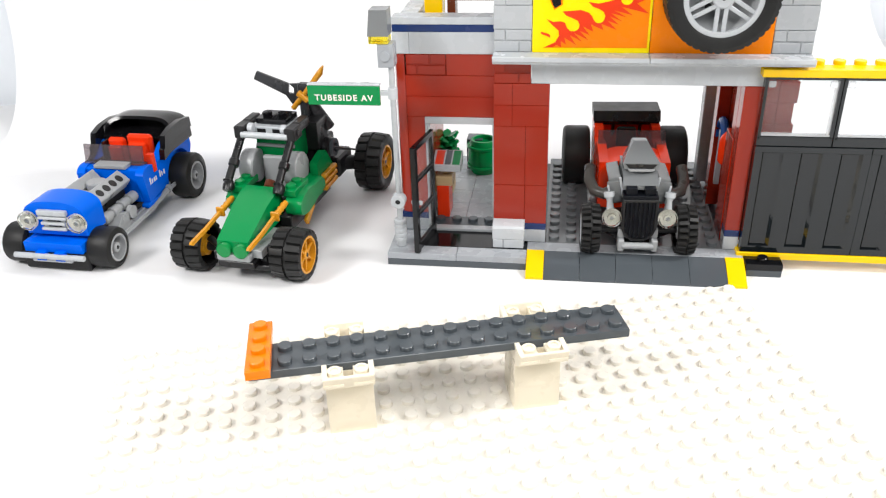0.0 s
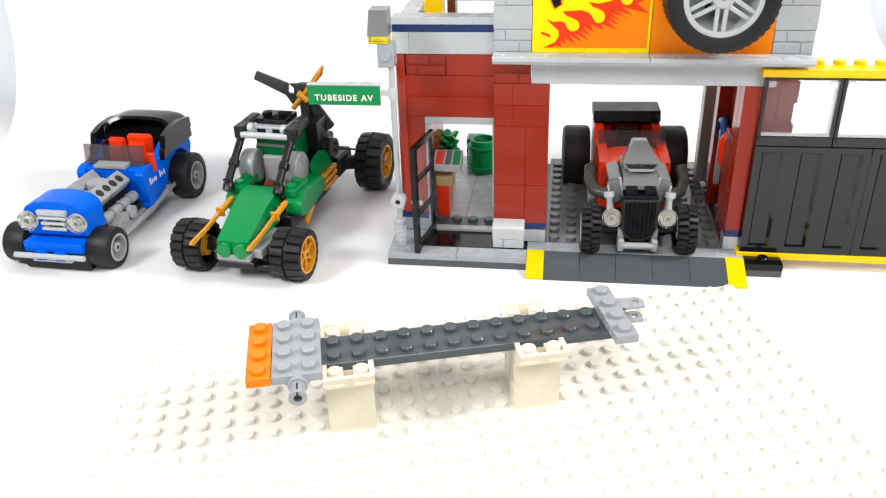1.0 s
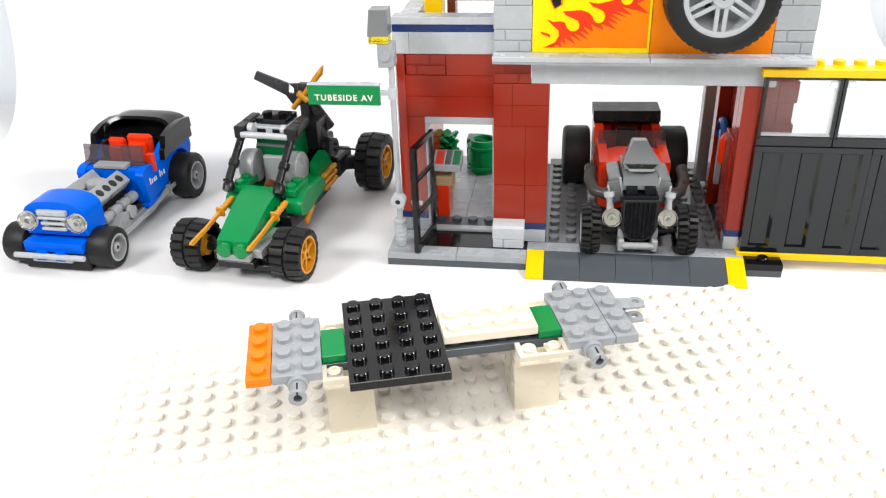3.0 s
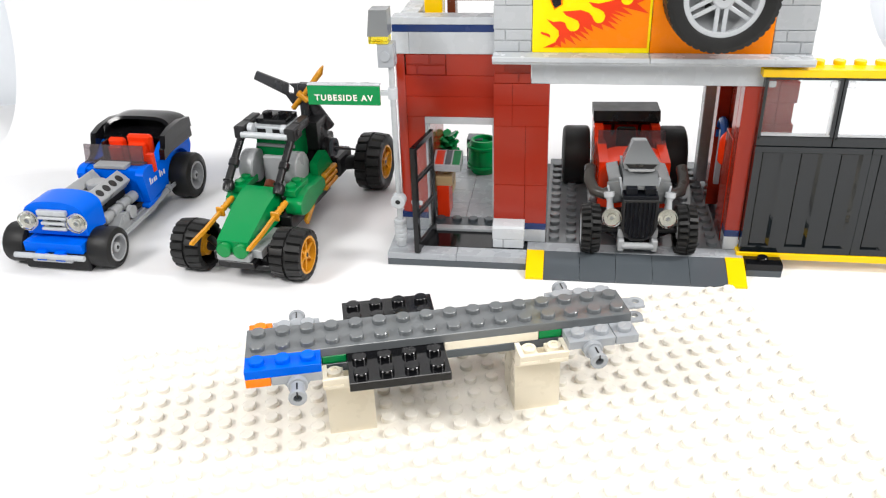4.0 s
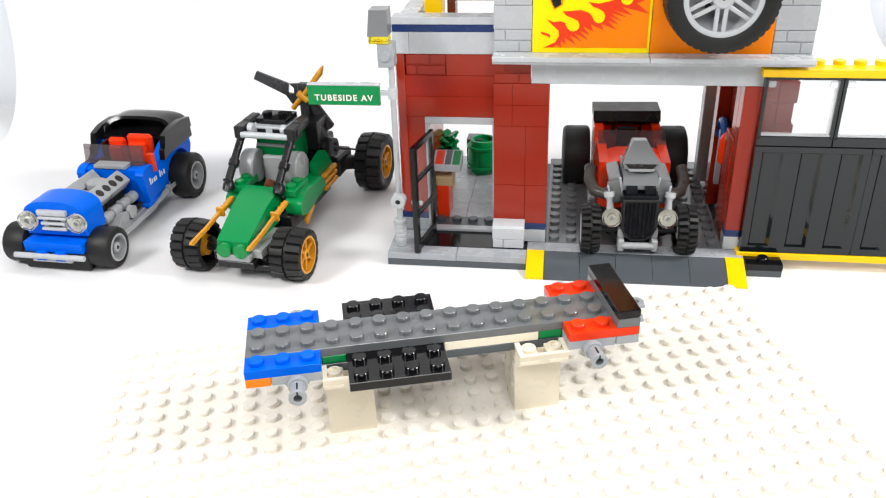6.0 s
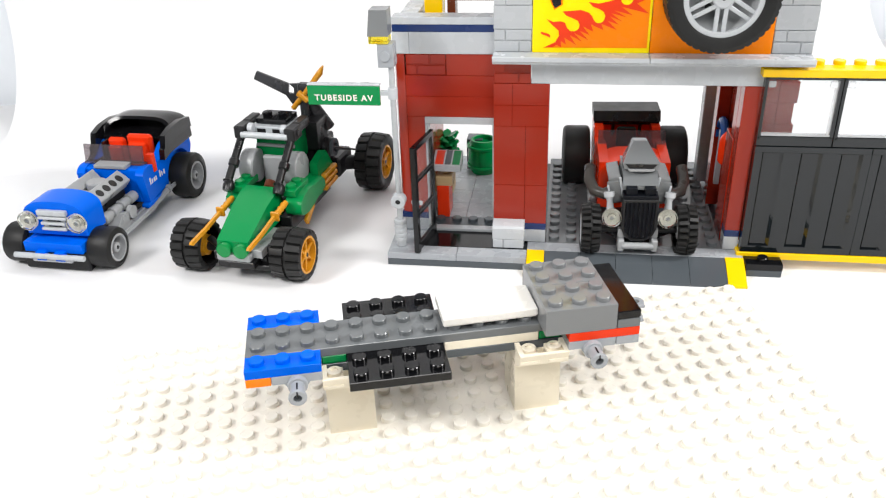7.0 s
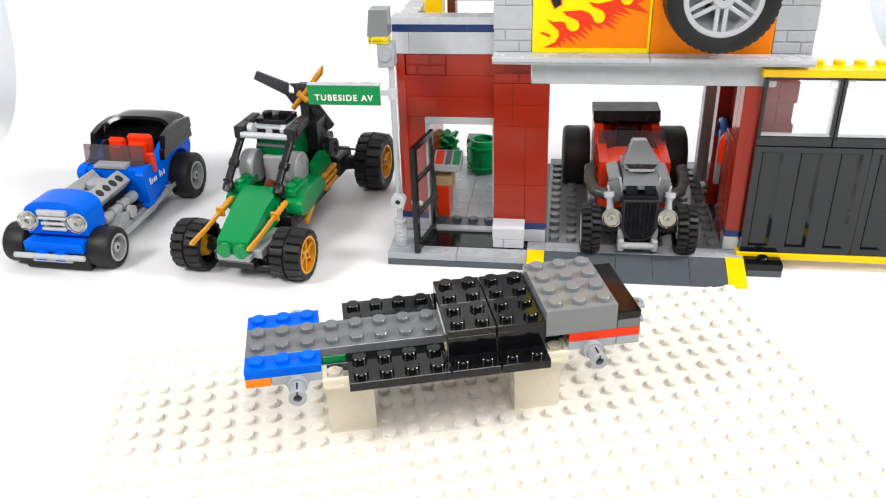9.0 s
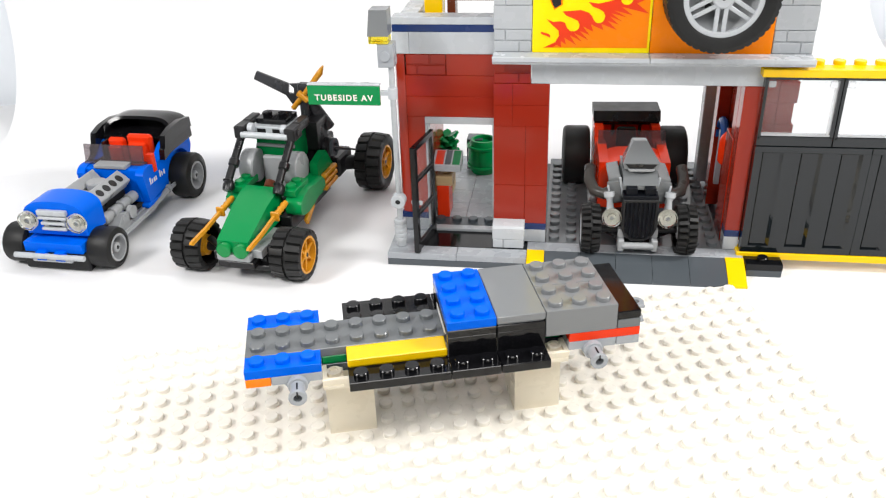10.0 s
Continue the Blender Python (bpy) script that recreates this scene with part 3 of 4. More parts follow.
    for k in range(spokes):
        for off in ((-0.105, 0.105) if rim_r > 1.2 else (0.0,)):
            t = Geo()
            t.m = Matrix.Translation(p0) @ q @ Matrix.Rotation(2 * math.pi * k / spokes + phase, 4, "Z")
            hw = rim_r * 0.055
            t.box(0.15, rim_r - 0.06, off * rim_r - hw, off * rim_r + hw, width - 0.32, width - 0.16, 0.03)
            rim.v += t.v
            rim.f += [tuple(i + len(rim.v) - len(t.v) for i in f) for f in t.f]
    part("rim", rim, rim_mat, w, rim_label)
    # black disc on the hub paints the shade of its axle hole
    part("axle_hole", Geo().lathe([(0, 0.12), (0.02, 0.12)], p0 + ax * (width - 0.115), ax, 12), SOFT_BLACK, w, "black disc for the shade in the axle hole")
    return w


house = build_house()
wheel(house, "sign_wheel", 15.95, -1.35, 15.3, 2.66, 2.6, 1.84, 1, RUBBER, LIGHT_WALL, 44, 6, "pale grey six-spoke rim", axis=(0, -1, 0), depth=0.25)


def build_door_unit():
    ob = thing("garage_door", "black panelled toy garage door with clear windows and yellow edges", "garage door", HOUSE)
    b0, d0 = 18.82, -0.6
    part("lower_rail", Geo().box(b0 - 0.15, 31, d0 - 0.1, d0 + 0.9, 0.62, 1.0), YELLOW, ob, "yellow bottom plate")
    part("top_rail", Geo().box(b0 - 0.2, 31, d0 - 0.05, d0 + 0.95, 11.0, 11.4).studs(19, 31, 0, 1, 11.4), YELLOW, ob, "yellow studded top plate")
    seams = (b0, 24.66, 30.5)
    slots = [(19.2, 20.3), (21.15, 22.25), (23.15, 24.25), (25.1, 26.2), (27.05, 28.15), (29.0, 30.1)]
    for x0, x1 in zip(seams, seams[1:]):
        g = Geo().box(x0 + 0.01, x1 - 0.01, d0 + 0.27, d0 + 0.6, 1.0, 7.3, 0.02)
        outline = [(x0 + 0.01, d0 + 0.3), (x0 + 0.01, d0)]
        for p, q in [e for e in slots if x0 < e[0] < x1]:
            outline += [(p, d0), (p, d0 + 0.26), (p + 0.11, d0 + 0.26), (p + 0.11, d0 + 0.15), (q - 0.17, d0 + 0.15), (q, d0)]
        g.prism(outline + [(x1 - 0.01, d0), (x1 - 0.01, d0 + 0.3)], 1.40, 6.95, "z")
        g.box(x0 + 0.01, x1 - 0.01, d0, d0 + 0.32, 1.0, 1.44, 0.03).box(x0 + 0.01, x1 - 0.01, d0, d0 + 0.32, 6.93, 7.3, 0.03)
        part("door_panel", g, BLACK_DOOR, ob, "black panel with sunk slots")
    for x0, x1 in ((b0, 22.58), (22.62, 26.38), (26.42, 30.5)):
        g = Geo().box(x0, x1, d0, d0 + 0.5, 7.32, 7.86, 0.03).box(x0, x0 + 0.16, d0, d0 + 0.5, 7.7, 11.0, 0.02)
        g.box(x1 - 0.16, x1, d0, d0 + 0.5, 7.7, 11.0, 0.02).box(x0, x1, d0, d0 + 0.5, 10.86, 11.0, 0.02)
        p = part("window_frame", g, BLACK_DOOR, ob, "black window frame")
        part("window", Geo().box(x0 + 0.17, x1 - 0.17, d0 + 0.16, d0 + 0.24, 7.87, 10.84, 0.01), PANE, p, "clear window pane")
        g = Geo().box(x0 + 0.2, x0 + 0.55, d0 + 0.05, d0 + 0.2, 10.45, 10.78).box(x1 - 0.6, x1 - 0.22, d0 + 0.05, d0 + 0.2, 10.45, 10.78)
        part("hinge_clip", g, CLEAR, p, "clear clips")
        part("window_sill", Geo().box(x0 + 0.17, x1 - 0.17, d0 + 0.03, d0 + 0.3, 7.87, 7.98, 0.01).box(x1 - 0.34, x1 - 0.2, d0 + 0.1, d0 + 0.26, 7.8, 10.4, 0.02), CLEAR, p, "clear pane edge")
    return ob


BLACK_DOOR = plastic("black_door_plastic", (0.006, 0.0085, 0.010), 0.045, gloss=0.5)
build_door_unit()


def build_small_things():
    g = Geo().box(19.1, 21.0, -1.62, -0.62, 0, 0.4)
    ob = thing("small_plate_stack", "two small plates, black with one stud on grey", "toy brick", HOUSE)
    part("lower_plate", g, DARK, ob)
    part("upper_plate", Geo().box(19.05, 21.02, -1.62, -0.62, 0.4, 0.8).stud(20.0, -1.1, 0.8), BLACK, ob)
    # brick wall glimpsed through the garage door window
    for k in range(9):
        x1 = 21.0 if k % 2 else 20.86
        for x0, xe in ((18.95, 20.0), (20.01, x1)):
            part("inner_brick", Geo().box(x0, xe, 1.2, 2.0, 0.8 + 1.18 * k, 0.8 + 1.18 * k + 1.17), DARK_RED, house, "red brick behind the window")
    # things in the shop
    ob = thing("shop_counter", "red toy counter with a tan top", "counter", HOUSE)
    part("counter_body", Geo().box(1.25, 2.0, 2.9, 4.4, 0.8, 2.9), RED, ob)
    part("counter_top", Geo().box(1.2, 2.2, 2.9, 4.5, 2.9, 3.5).rod((1.8, 3.6, 3.5), (1.8, 3.6, 3.9), 0.3), TAN, ob, "tan worktop")
    ob = thing("till", "white sloping till with red and green keys on the counter", "till", HOUSE)
    part("till_body", Geo().prism([(2.7, 3.95), (4.2, 3.95), (4.2, 4.75), (2.7, 4.3)], 1.05, 2.75), PALE, ob)
    for x0, x1, mat in ((1.45, 1.95, RED), (2.05, 2.4, DARK), (2.5, 2.95, GREEN)):
        part("key_field", Geo().prism([(2.85, 4.345), (4.1, 4.72), (4.1, 4.76), (2.85, 4.385)], x0 - 0.27, x1 - 0.27), mat, ob)
    ob = thing("barrel", "dark green toy barrel standing in the shop", "barrel", HOUSE)
    part("barrel_body", Geo().lathe([(0, 0.8), (0.3, 1.0), (1.2, 1.1), (2.1, 1.0), (2.4, 0.85), (2.4, 0.7), (2.1, 0.7)], (3.4, 10.3, 0.8), (0, 0, 1), 24), GREEN, ob)
    for z in (0.45, 1.85):
        part("hoop", Geo().ring((3.4, 10.3, 0.8 + 1.0 * z), (0, 0, 1), 0.2, 1.15, 0.95, 24), GREEN, ob)
    part("plinth_block", Geo().box(2.2, 3.3, 10.6, 11.8, 0.8, 3.0), DARK, ob, "dark grey block")
    ob = thing("potted_plant", "dark green toy bush with stubby leaves in the shop", "plant", HOUSE)
    part("planter", Geo().box(0.95, 1.75, 6.4, 7.8, 0.8, 3.3), TAN, ob, "tan box under the bush")
    rnd = random.Random(4)
    for k in range(22):
        a = k * 2.4
        g = Geo().at(1.3 + 0.2 * math.cos(a), 7.1 + 0.3 * math.sin(a), 3.3 + 0.05 * k, 0, -20 - 20 * rnd.random(), math.degrees(a))
        g.prism([(0.0, -0.12), (0.35, -0.3), (0.6, -0.22), (0.75, 0.0), (0.6, 0.22), (0.35, 0.3), (0.0, 0.12)], 0, 0.18, "z")
        part("leaf", g, GREEN, ob)
    # tools on the garage side wall
    ob = thing("hose", "blue toy hose looped on the garage wall", "hose", HOUSE)
    pts = [(18.15, 5.2 + 0.8 * math.cos(a), 5.8 + 0.8 * math.sin(a)) for a in np.linspace(-0.6, 3.6, 16)]
    part("hose_loop", Geo().tube(pts, 0.24), NAVY_BRIGHT, ob)
    ob = thing("fire_extinguisher", "red toy extinguisher hanging on the garage wall", "extinguisher", HOUSE)
    part("bottle", Geo().lathe([(0, 0.3), (0.2, 0.42), (1.4, 0.42), (1.7, 0.3), (1.9, 0.15)], (18.2, 3.8, 4.5), (0, 0, 1), 20), RED, ob)
    part("bracket", Geo().box(18.0, 18.3, 5.0, 5.4, 2.6, 6.0), LIGHT, ob, "light grey bracket")


NAVY_BRIGHT = plastic("medium_blue_plastic", (0.02, 0.09, 0.33), 0.22)
build_small_things()


def build_street_lamp():
    ob = thing("street_lamp", "pale grey toy street lamp with a green street sign", "street lamp", HOUSE)
    x, y = -0.33, -1.0
    g = Geo()
    for k in range(5):
        g.lathe([(0, 0.30), (0.06, 0.36), (0.22, 0.36), (0.28, 0.30)], (x, y, 0.8 + 0.32 + 0.28 * k), (0, 0, 1), 20)
    g.rod((x, y, 0.8), (x, y, 1.2), 0.3)
    part("lamp_foot", g, LIGHT_WALL, ob)
    part("pole", Geo().rod((x, y, 2.4), (x, y, 11.5), 0.16, seg=16), LIGHT_WALL, ob, "pale grey pole")
    g = Geo().ring((x, y - 0.45, 3.75), (0, 1, 0), 0.6, 0.42, 0.15, 20)
    part("clip", g, PALE, ob)
    # black disc closing the clip's ring, painted for the shade inside it
    part("clip_hole", Geo().lathe([(0, 0.15), (0.02, 0.15)], (x, y - 0.40, 3.75), (0, 1, 0), 14), SOFT_BLACK, ob)
    g = Geo().prism([(-1.40, 13.15), (-1.24, 14.5), (-0.3, 14.5), (-0.3, 13.15)], y - 0.5, y + 0.5, "y")
    part("lamp_hood", g, DARK_SILVER, ob, "light grey hood")
    part("lamp_glass", Geo().box(-1.36, -0.34, y - 0.45, y + 0.45, 12.75, 13.14).box(-1.1, -0.6, y - 0.47, y - 0.44, 12.78, 13.0, 0.01), CLEAR_YELLOW, ob, "clear yellow lamp glass")
    part("lamp_arm", Geo().box(-0.95, -0.1, y - 0.4, y + 0.5, 11.5, 12.74).rod((-0.55, y - 0.5, 12.1), (-0.55, y, 12.1), 0.3), LIGHT, ob, "grey arm with a round stud")
    sign = part("sign_plate", Geo().box(-5.0, -1.0, y - 0.22, y - 0.02, 9.36, 10.42, 0.03), GREEN, ob, "green street sign plate")
    part("sign_rim", Geo().box(-5.0, -1.0, y - 0.2, y + 0.2, 10.43, 10.52, 0.02), PALE, sign)
    part("sign_clip", Geo().box(-1.0, -0.1, y - 0.14, y + 0.1, 9.9, 10.15).ring((x, y, 9.7), (0, 0, 1), 0.6, 0.26, 0.15), PALE, ob)
    text = bpy.data.curves.new("lettering", "FONT")
    text.body, text.size, text.extrude = "TUBESIDE AV", 0.46 * S, 0.004 * S
    text.align_x, text.align_y, text.space_character, text.offset = "CENTER", "CENTER", 1.22, 0.00009
    text.materials.append(WHITE_TILE)
    tx = new("lettering", text)
    tx.parent = sign
    tx.matrix_basis = pose(-3.0 * S, (y - 0.228) * S, 9.76 * S, 90, 0, 0)


build_street_lamp()
GRILLE_BLACK = plastic("matt_black_plastic", (0.004, 0.005, 0.008), 0.35, gloss=0.14)
BLADE_GREY = plastic("charcoal_plastic", (0.030, 0.031, 0.034), 0.25)
PEARL_DARK = plastic("pearl_dark_grey_plastic", (0.06, 0.055, 0.05), 0.3)
# ---------------------------------------------------------------- the blue hot rod (x across, y to its rear, z up; studs)
def arch(half, z0, z1, n=10, flat=0.0):
    """Points of a half-round outline from left foot to right foot."""
    out = []
    for k in range(n + 1):
        a = math.pi * (1 - k / n)
        x = half * math.copysign(abs(math.cos(a)) ** (1 - flat), math.cos(a))
        out.append((x, z0 + (z1 - z0) * math.sin(a) ** (1 - flat)))
    return out


def round_lamp(car, x, y, z, r):
    """A clear round lamp facing forward: dished reflector, clear drum over it, a small dark hollow stud."""
    h = part("headlight", Geo().lathe([(0, r * 0.55), (0.1, r * 0.9), (0.16, r * 0.9), (0.13, r * 0.7), (0.06, r * 0.3)], (x, y, z), (0, -1, 0), 24), LAMP_DISH, car, "clear round headlight")
    part("lens", Geo().lathe([(0.1, r * 0.92), (0.14, r), (0.40, r), (0.46, r * 0.93), (0.42, r * 0.8), (0.46, r * 0.5), (0.48, r * 0.1)], (x, y, z), (0, -1, 0), 28), LENS, h, "clear lens")
    part("hollow_stud", Geo().ring((x, y - 0.12, z), (0, -1, 0), 0.2, r * 0.42, r * 0.26, 18), LAMP_DISH, h, "bright ring in the lamp")
    part("bulb_hole", Geo().lathe([(0, r * 0.2), (0.02, r * 0.2)], (x, y - 0.22, z), (0, -1, 0), 14), SILVER, h, "grey bulb hole")


def build_blue_car():
    ob = thing("hot_rod_car", "bright blue toy hot rod with black top and red seats", "toy car", pose(-11.9 * S, 18.6 * S, 0, 0, 0, -19.5), "toy cars")
    for s in (-1, 1):
        wheel(ob, "front_wheel", s * 2.72, 0.3, 1.22, 1.22, 1.5, 0.82, s, RUBBER, SILVER, 0, 0, "grey dished rim")
        wheel(ob, "rear_wheel", s * 3.05, 10.3, 1.55, 1.55, 1.5, 0.95, s, RUBBER, SILVER, 0, 0, "grey dished rim")
    part("front_axle_block", Geo().box(-2.2, 2.0, -0.75, 1.2, 0.04, 1.3, 0.1), SOFT_BLACK, ob, "black front axle block")
    part("chassis", Geo().box(-1.6, 1.6, 0.6, 11.2, 0.9, 1.35), BLACK, ob, "black chassis plate")
    part("rear_axle", Geo().rod((-2.4, 10.1, 1.5), (2.4, 10.1, 1.5), 0.3), SOFT_BLACK, ob)
    # nose
    part("apron", Geo().box(-1.75, 1.95, -1.05, 0.5, 1.35, 1.95).box(-0.9, -0.3, -1.35, -1.0, 0.95, 1.5).box(0.3, 0.9, -1.35, -1.0, 0.95, 1.5), BLUE, ob)
    part("bumper", Geo().rod((-2.25, -1.35, 1.25), (2.2, -1.35, 1.25), 0.17).box(-1.2, 1.3, -1.3, -1.05, 0.85, 1.02), LIGHT_WALL, ob, "pale grey bumper bar")
    nose = Geo()
    top = arch(1.93, 3.15, 4.1, 12, 0.2)
    nose.prism([(-1.93, 2.0)] + top + [(1.93, 2.0)], -0.35, 1.5, "y")
    part("nose", nose, BLUE, ob, "blue curved radiator shell")
    g = Geo()
    for k, half in enumerate((0.78, 0.78, 0.92)):
        g.box(-half, half, -0.66, -0.40, 2.38 + 0.34 * k, 2.56 + 0.34 * k, 0.05)
    g.box(-0.92, 0.92, -0.62, -0.34, 3.3, 3.62, 0.04)
    g.box(-0.66, -0.46, -0.5, -0.33, 2.35, 3.4).box(0.46, 0.66, -0.5, -0.33, 2.35, 3.4)
    # thin black sheet on the nose paints the shade between the slats
    part("grille_back", Geo().box(-0.8, 0.8, -0.375, -0.355, 2.3, 3.3, 0.005), SOFT_BLACK, ob, "black sheet for the shade behind the grille")
    part("grille", g, LIGHT_WALL, ob, "light grey slatted grille")
    for s in (-1, 1):
        round_lamp(ob, s * 1.55, -0.36, 2.95, 0.58)
    # engine
    part("engine_block", Geo().box(-1.0, 1.0, 1.5, 5.4, 1.3, 2.9), SOFT_BLACK, ob, "black engine block")
    for s in (-1, 1):
        hx = 0.85 if s > 0 else -1.2
        g = Geo().at(hx, 0, 3.2, 0, s * 38, 0)
        g.box(-0.5, 0.5, 1.55, 5.6, -0.36, 0.36, 0.06)
        head = part("cylinder_head", g, SILVER, ob, "grey cylinder head with four ports")
        # ports are not sunk: black discs on the head paint their shade
        for k in range(4):
            g = Geo().at(hx, 0, 3.2, 0, s * 38, 0)
            g.lathe([(0, 0.27), (0.01, 0.27)], (0.0, 2.72 + 0.74 * k, 0.365), (0, 0, 1), 16)
            part("port", g, SOFT_BLACK, head, "black disc for the shade in a round port")
        for k in range(4):
            y = 1.7 + 1.0 * k
            part("exhaust_stub", Geo().rod((s * 1.3, y + 0.5, 2.1), (s * 1.75, y + 0.5, 2.1), 0.2).rod((s * 1.72, y + 0.1, 2.1), (s * 1.72, y + 0.85, 2.1), 0.34).rod((s * 1.72, y - 0.2, 2.1), (s * 1.72, y + 0.2, 2.1), 0.22), SILVER, ob)
        bar = Geo().box(s * 2.42 - 0.30, s * 2.42 + 0.30, 2.0, 6.3, 0.86, 1.10, 0.05).box(s * 2.42 - 0.30, s * 2.42 - 0.16, 2.1, 6.2, 1.08, 1.22, 0.03).box(s * 2.42 + 0.16, s * 2.42 + 0.30, 2.1, 6.2, 1.08, 1.22, 0.03)
        part("side_bar", bar, SILVER, ob, "grey grooved side bar")
        pipe = Geo().tube([(s * 2.5, 6.1, 1.05), (s * 2.58, 7.2, 1.2), (s * 2.62, 8.2, 1.42)], 0.19, 12).rod((s * 2.62, 8.0, 1.4), (s * 2.64, 8.3, 1.46), 0.27)
        pipe.box(s * 2.64 - 0.27, s * 2.64 - 0.12, 8.25, 8.85, 1.36, 1.66, 0.04).box(s * 2.64 + 0.12, s * 2.64 + 0.27, 8.25, 8.85, 1.36, 1.66, 0.04)
        part("side_pipe", pipe, SILVER, ob, "grey side exhaust pipe with a forked end")
        part("side_box", Geo().prism([(2.2, 0.9), (3.6, 0.9), (3.6, 1.9), (3.0, 2.0), (2.2, 1.5)], s * 2.0 - 0.35, s * 2.0 + 0.35), SILVER, ob, "grey side box")
        part("round_cap", Geo().lathe([(0, 0.42), (0.3, 0.42)], (s * 2.15, 4.0, 1.7), (s, 0, 0), 20), SILVER, ob)
    part("air_filter", Geo().lathe([(0, 0.35), (0.4, 0.35), (0.4, 0.62), (0.75, 0.62), (0.8, 0.55)], (-0.1, 4.3, 2.75), (0, 0, 1), 24).box(-0.5, 0.4, 2.6, 3.4, 2.9, 3.3), SILVER, ob, "grey round air filter")
    part("hood_strip", Geo().box(-1.1, 1.1, 5.8, 6.6, 3.71, 3.95), SILVER, ob, "grey cowl tile")
    # body
    body = Geo()
    wheel_arch = [(10.3 - 1.78 * math.cos(a), 1.55 + 1.78 * math.sin(a)) for a in np.linspace(0.05, 2.75, 14)]
    top_line = bend([(12.2, 4.4), (9.4, 4.4), (8.3, 3.8), (7.5, 3.45), (6.8, 3.72), (6.0, 3.7), (5.6, 3.2), (5.9, 2.0)], 4)
    side = [(5.95, 1.4)] + wheel_arch + [(12.35, 3.0)] + top_line[:-8]
    for s in (-1, 1):
        body.prism(side, min(s * 1.75, s * 2.3), max(s * 1.75, s * 2.3))
        body.box(min(s * 1.8, s * 2.36), max(s * 1.8, s * 2.36), 5.6, 8.3, 1.15, 1.45, 0.06)
    body.box(-1.8, 1.8, 5.9, 6.7, 1.4, 3.7, 0.1).box(-1.8, 1.8, 10.3, 12.0, 1.4, 4.4, 0.1).box(-1.8, 1.8, 6.3, 8.6, 1.4, 1.9)
    part("body", body, BLUE, ob)
    for k, w in enumerate((0.16, 0.12, 0.2, 0.12, 0.0, 0.16, 0.12, 0.18)):
        if w:
            part("side_lettering", Geo().box(2.3, 2.312, 6.3 + 0.26 * k, 6.3 + 0.26 * k + w, 2.5, 2.5 + (0.46 if k in (0, 5) else 0.30), 0.003), WHITE_TILE, ob, "white unreadable lettering")
    ws = Geo().at(0, 6.5, 3.75, -10)
    ws.box(-2.1, 2.0, 0, 0.12, 0.1, 1.25, 0.02).box(-2.1, 2.0, -0.1, 0.5, 0.0, 0.16, 0.02)
    part("windscreen", ws, SMOKE, ob, "smoked clear windscreen")
    for s in (-1, 1):
        x, h, half = (0.72, 5.0, 0.88) if s > 0 else (-0.95, 4.7, 0.62)
        seat = Geo().box(x - half, x + half, 8.5, 9.0, 2.0, h, 0.18).box(x - half, x + half, 6.9, 8.5, 1.9, 2.6, 0.1)
        seat.box(x - half * 0.7, x + half * 0.7, 8.1, 8.5, 2.6, h - 0.4, 0.12)
        part("seat", seat, RED, ob, "red seat")
    part("door_trim", Geo().box(1.95, 2.36, 7.0, 7.4, 3.1, 4.3), RED, ob, "red trim brick")
    outer, inner = arch(2.6, 3.7, 5.65, 16, 0.5), arch(2.36, 3.7, 5.46, 16, 0.5)
    loops = [(inner, 11.7, -0.1, 0.0), (inner, 8.5, 0.0, 1.02), (outer, 8.4, 0.0, 1.02), (outer, 9.4, 0.0, 0.72), (outer, 10.6, 0.0, 0.36), (outer, 11.8, -0.06, 0.0), (outer, 12.2, -0.25, 0.0)]
    v = [(x, y + lean * (z - 3.7), 3.7 + (z - 3.7) * (1 + drop / 2.6)) for pts, y, drop, lean in loops for x, z in pts]
    n = len(outer)
    faces = [(j * n + k, j * n + k + 1, (j + 1) * n + k + 1, (j + 1) * n + k) for j in range(len(loops) - 1) for k in range(n - 1)]
    part("roof", Geo().add(v, faces + [tuple(range(n)), tuple(range(7 * n - 1, 6 * n - 1, -1))]), BLACK, ob, "black rounded soft top")
    part("inner_lining", Geo().box(-1.73, -1.6, 6.9, 8.0, 1.9, 3.7).box(-1.73, -1.6, 8.0, 9.78, 1.9, 4.6), BLACK, ob, "black cockpit lining")
    part("rear_bulkhead", Geo().box(-1.74, 1.74, 9.8, 10.0, 1.4, 4.42).box(-2.32, 2.32, 9.15, 11.9, 4.41, 4.64), BLACK, ob, "black panel behind the seats")
    for s in (-1, 1):
        part("roof_side", Geo().prism([(8.0, 3.55), (8.12, 4.2), (8.3, 4.25), (8.55, 5.0), (9.5, 5.25), (10.9, 5.3), (12.1, 5.1), (12.2, 4.42), (9.7, 4.42), (9.0, 3.75)], min(s * 2.3, s * 2.68), max(s * 2.3, s * 2.68)), BLACK, ob, "black stepped roof side")
    for o in ob.children:
        if o.name.split(".")[0] in ("windscreen", "body", "seat", "roof", "rear_bulkhead", "inner_lining", "roof_side", "hood_strip", "cylinder_head", "engine_block", "air_filter", "side_lettering", "door_trim"):
            o.location.x = 0.25 * S
        if o.name.split(".")[0] in ("nose", "grille", "headlight", "grille_back"):
            o.location = (0.2 * S, 0, 0.18 * S)
    return ob


build_blue_car()


# ---------------------------------------------------------------- the green buggy
def blade(p0, p1, w, th=0.12):
    g = Geo()
    d = Vector(p1) - Vector(p0)
    g.m = Matrix.Translation(p0) @ d.to_track_quat("X", "Z").to_matrix().to_4x4()
    n = d.length
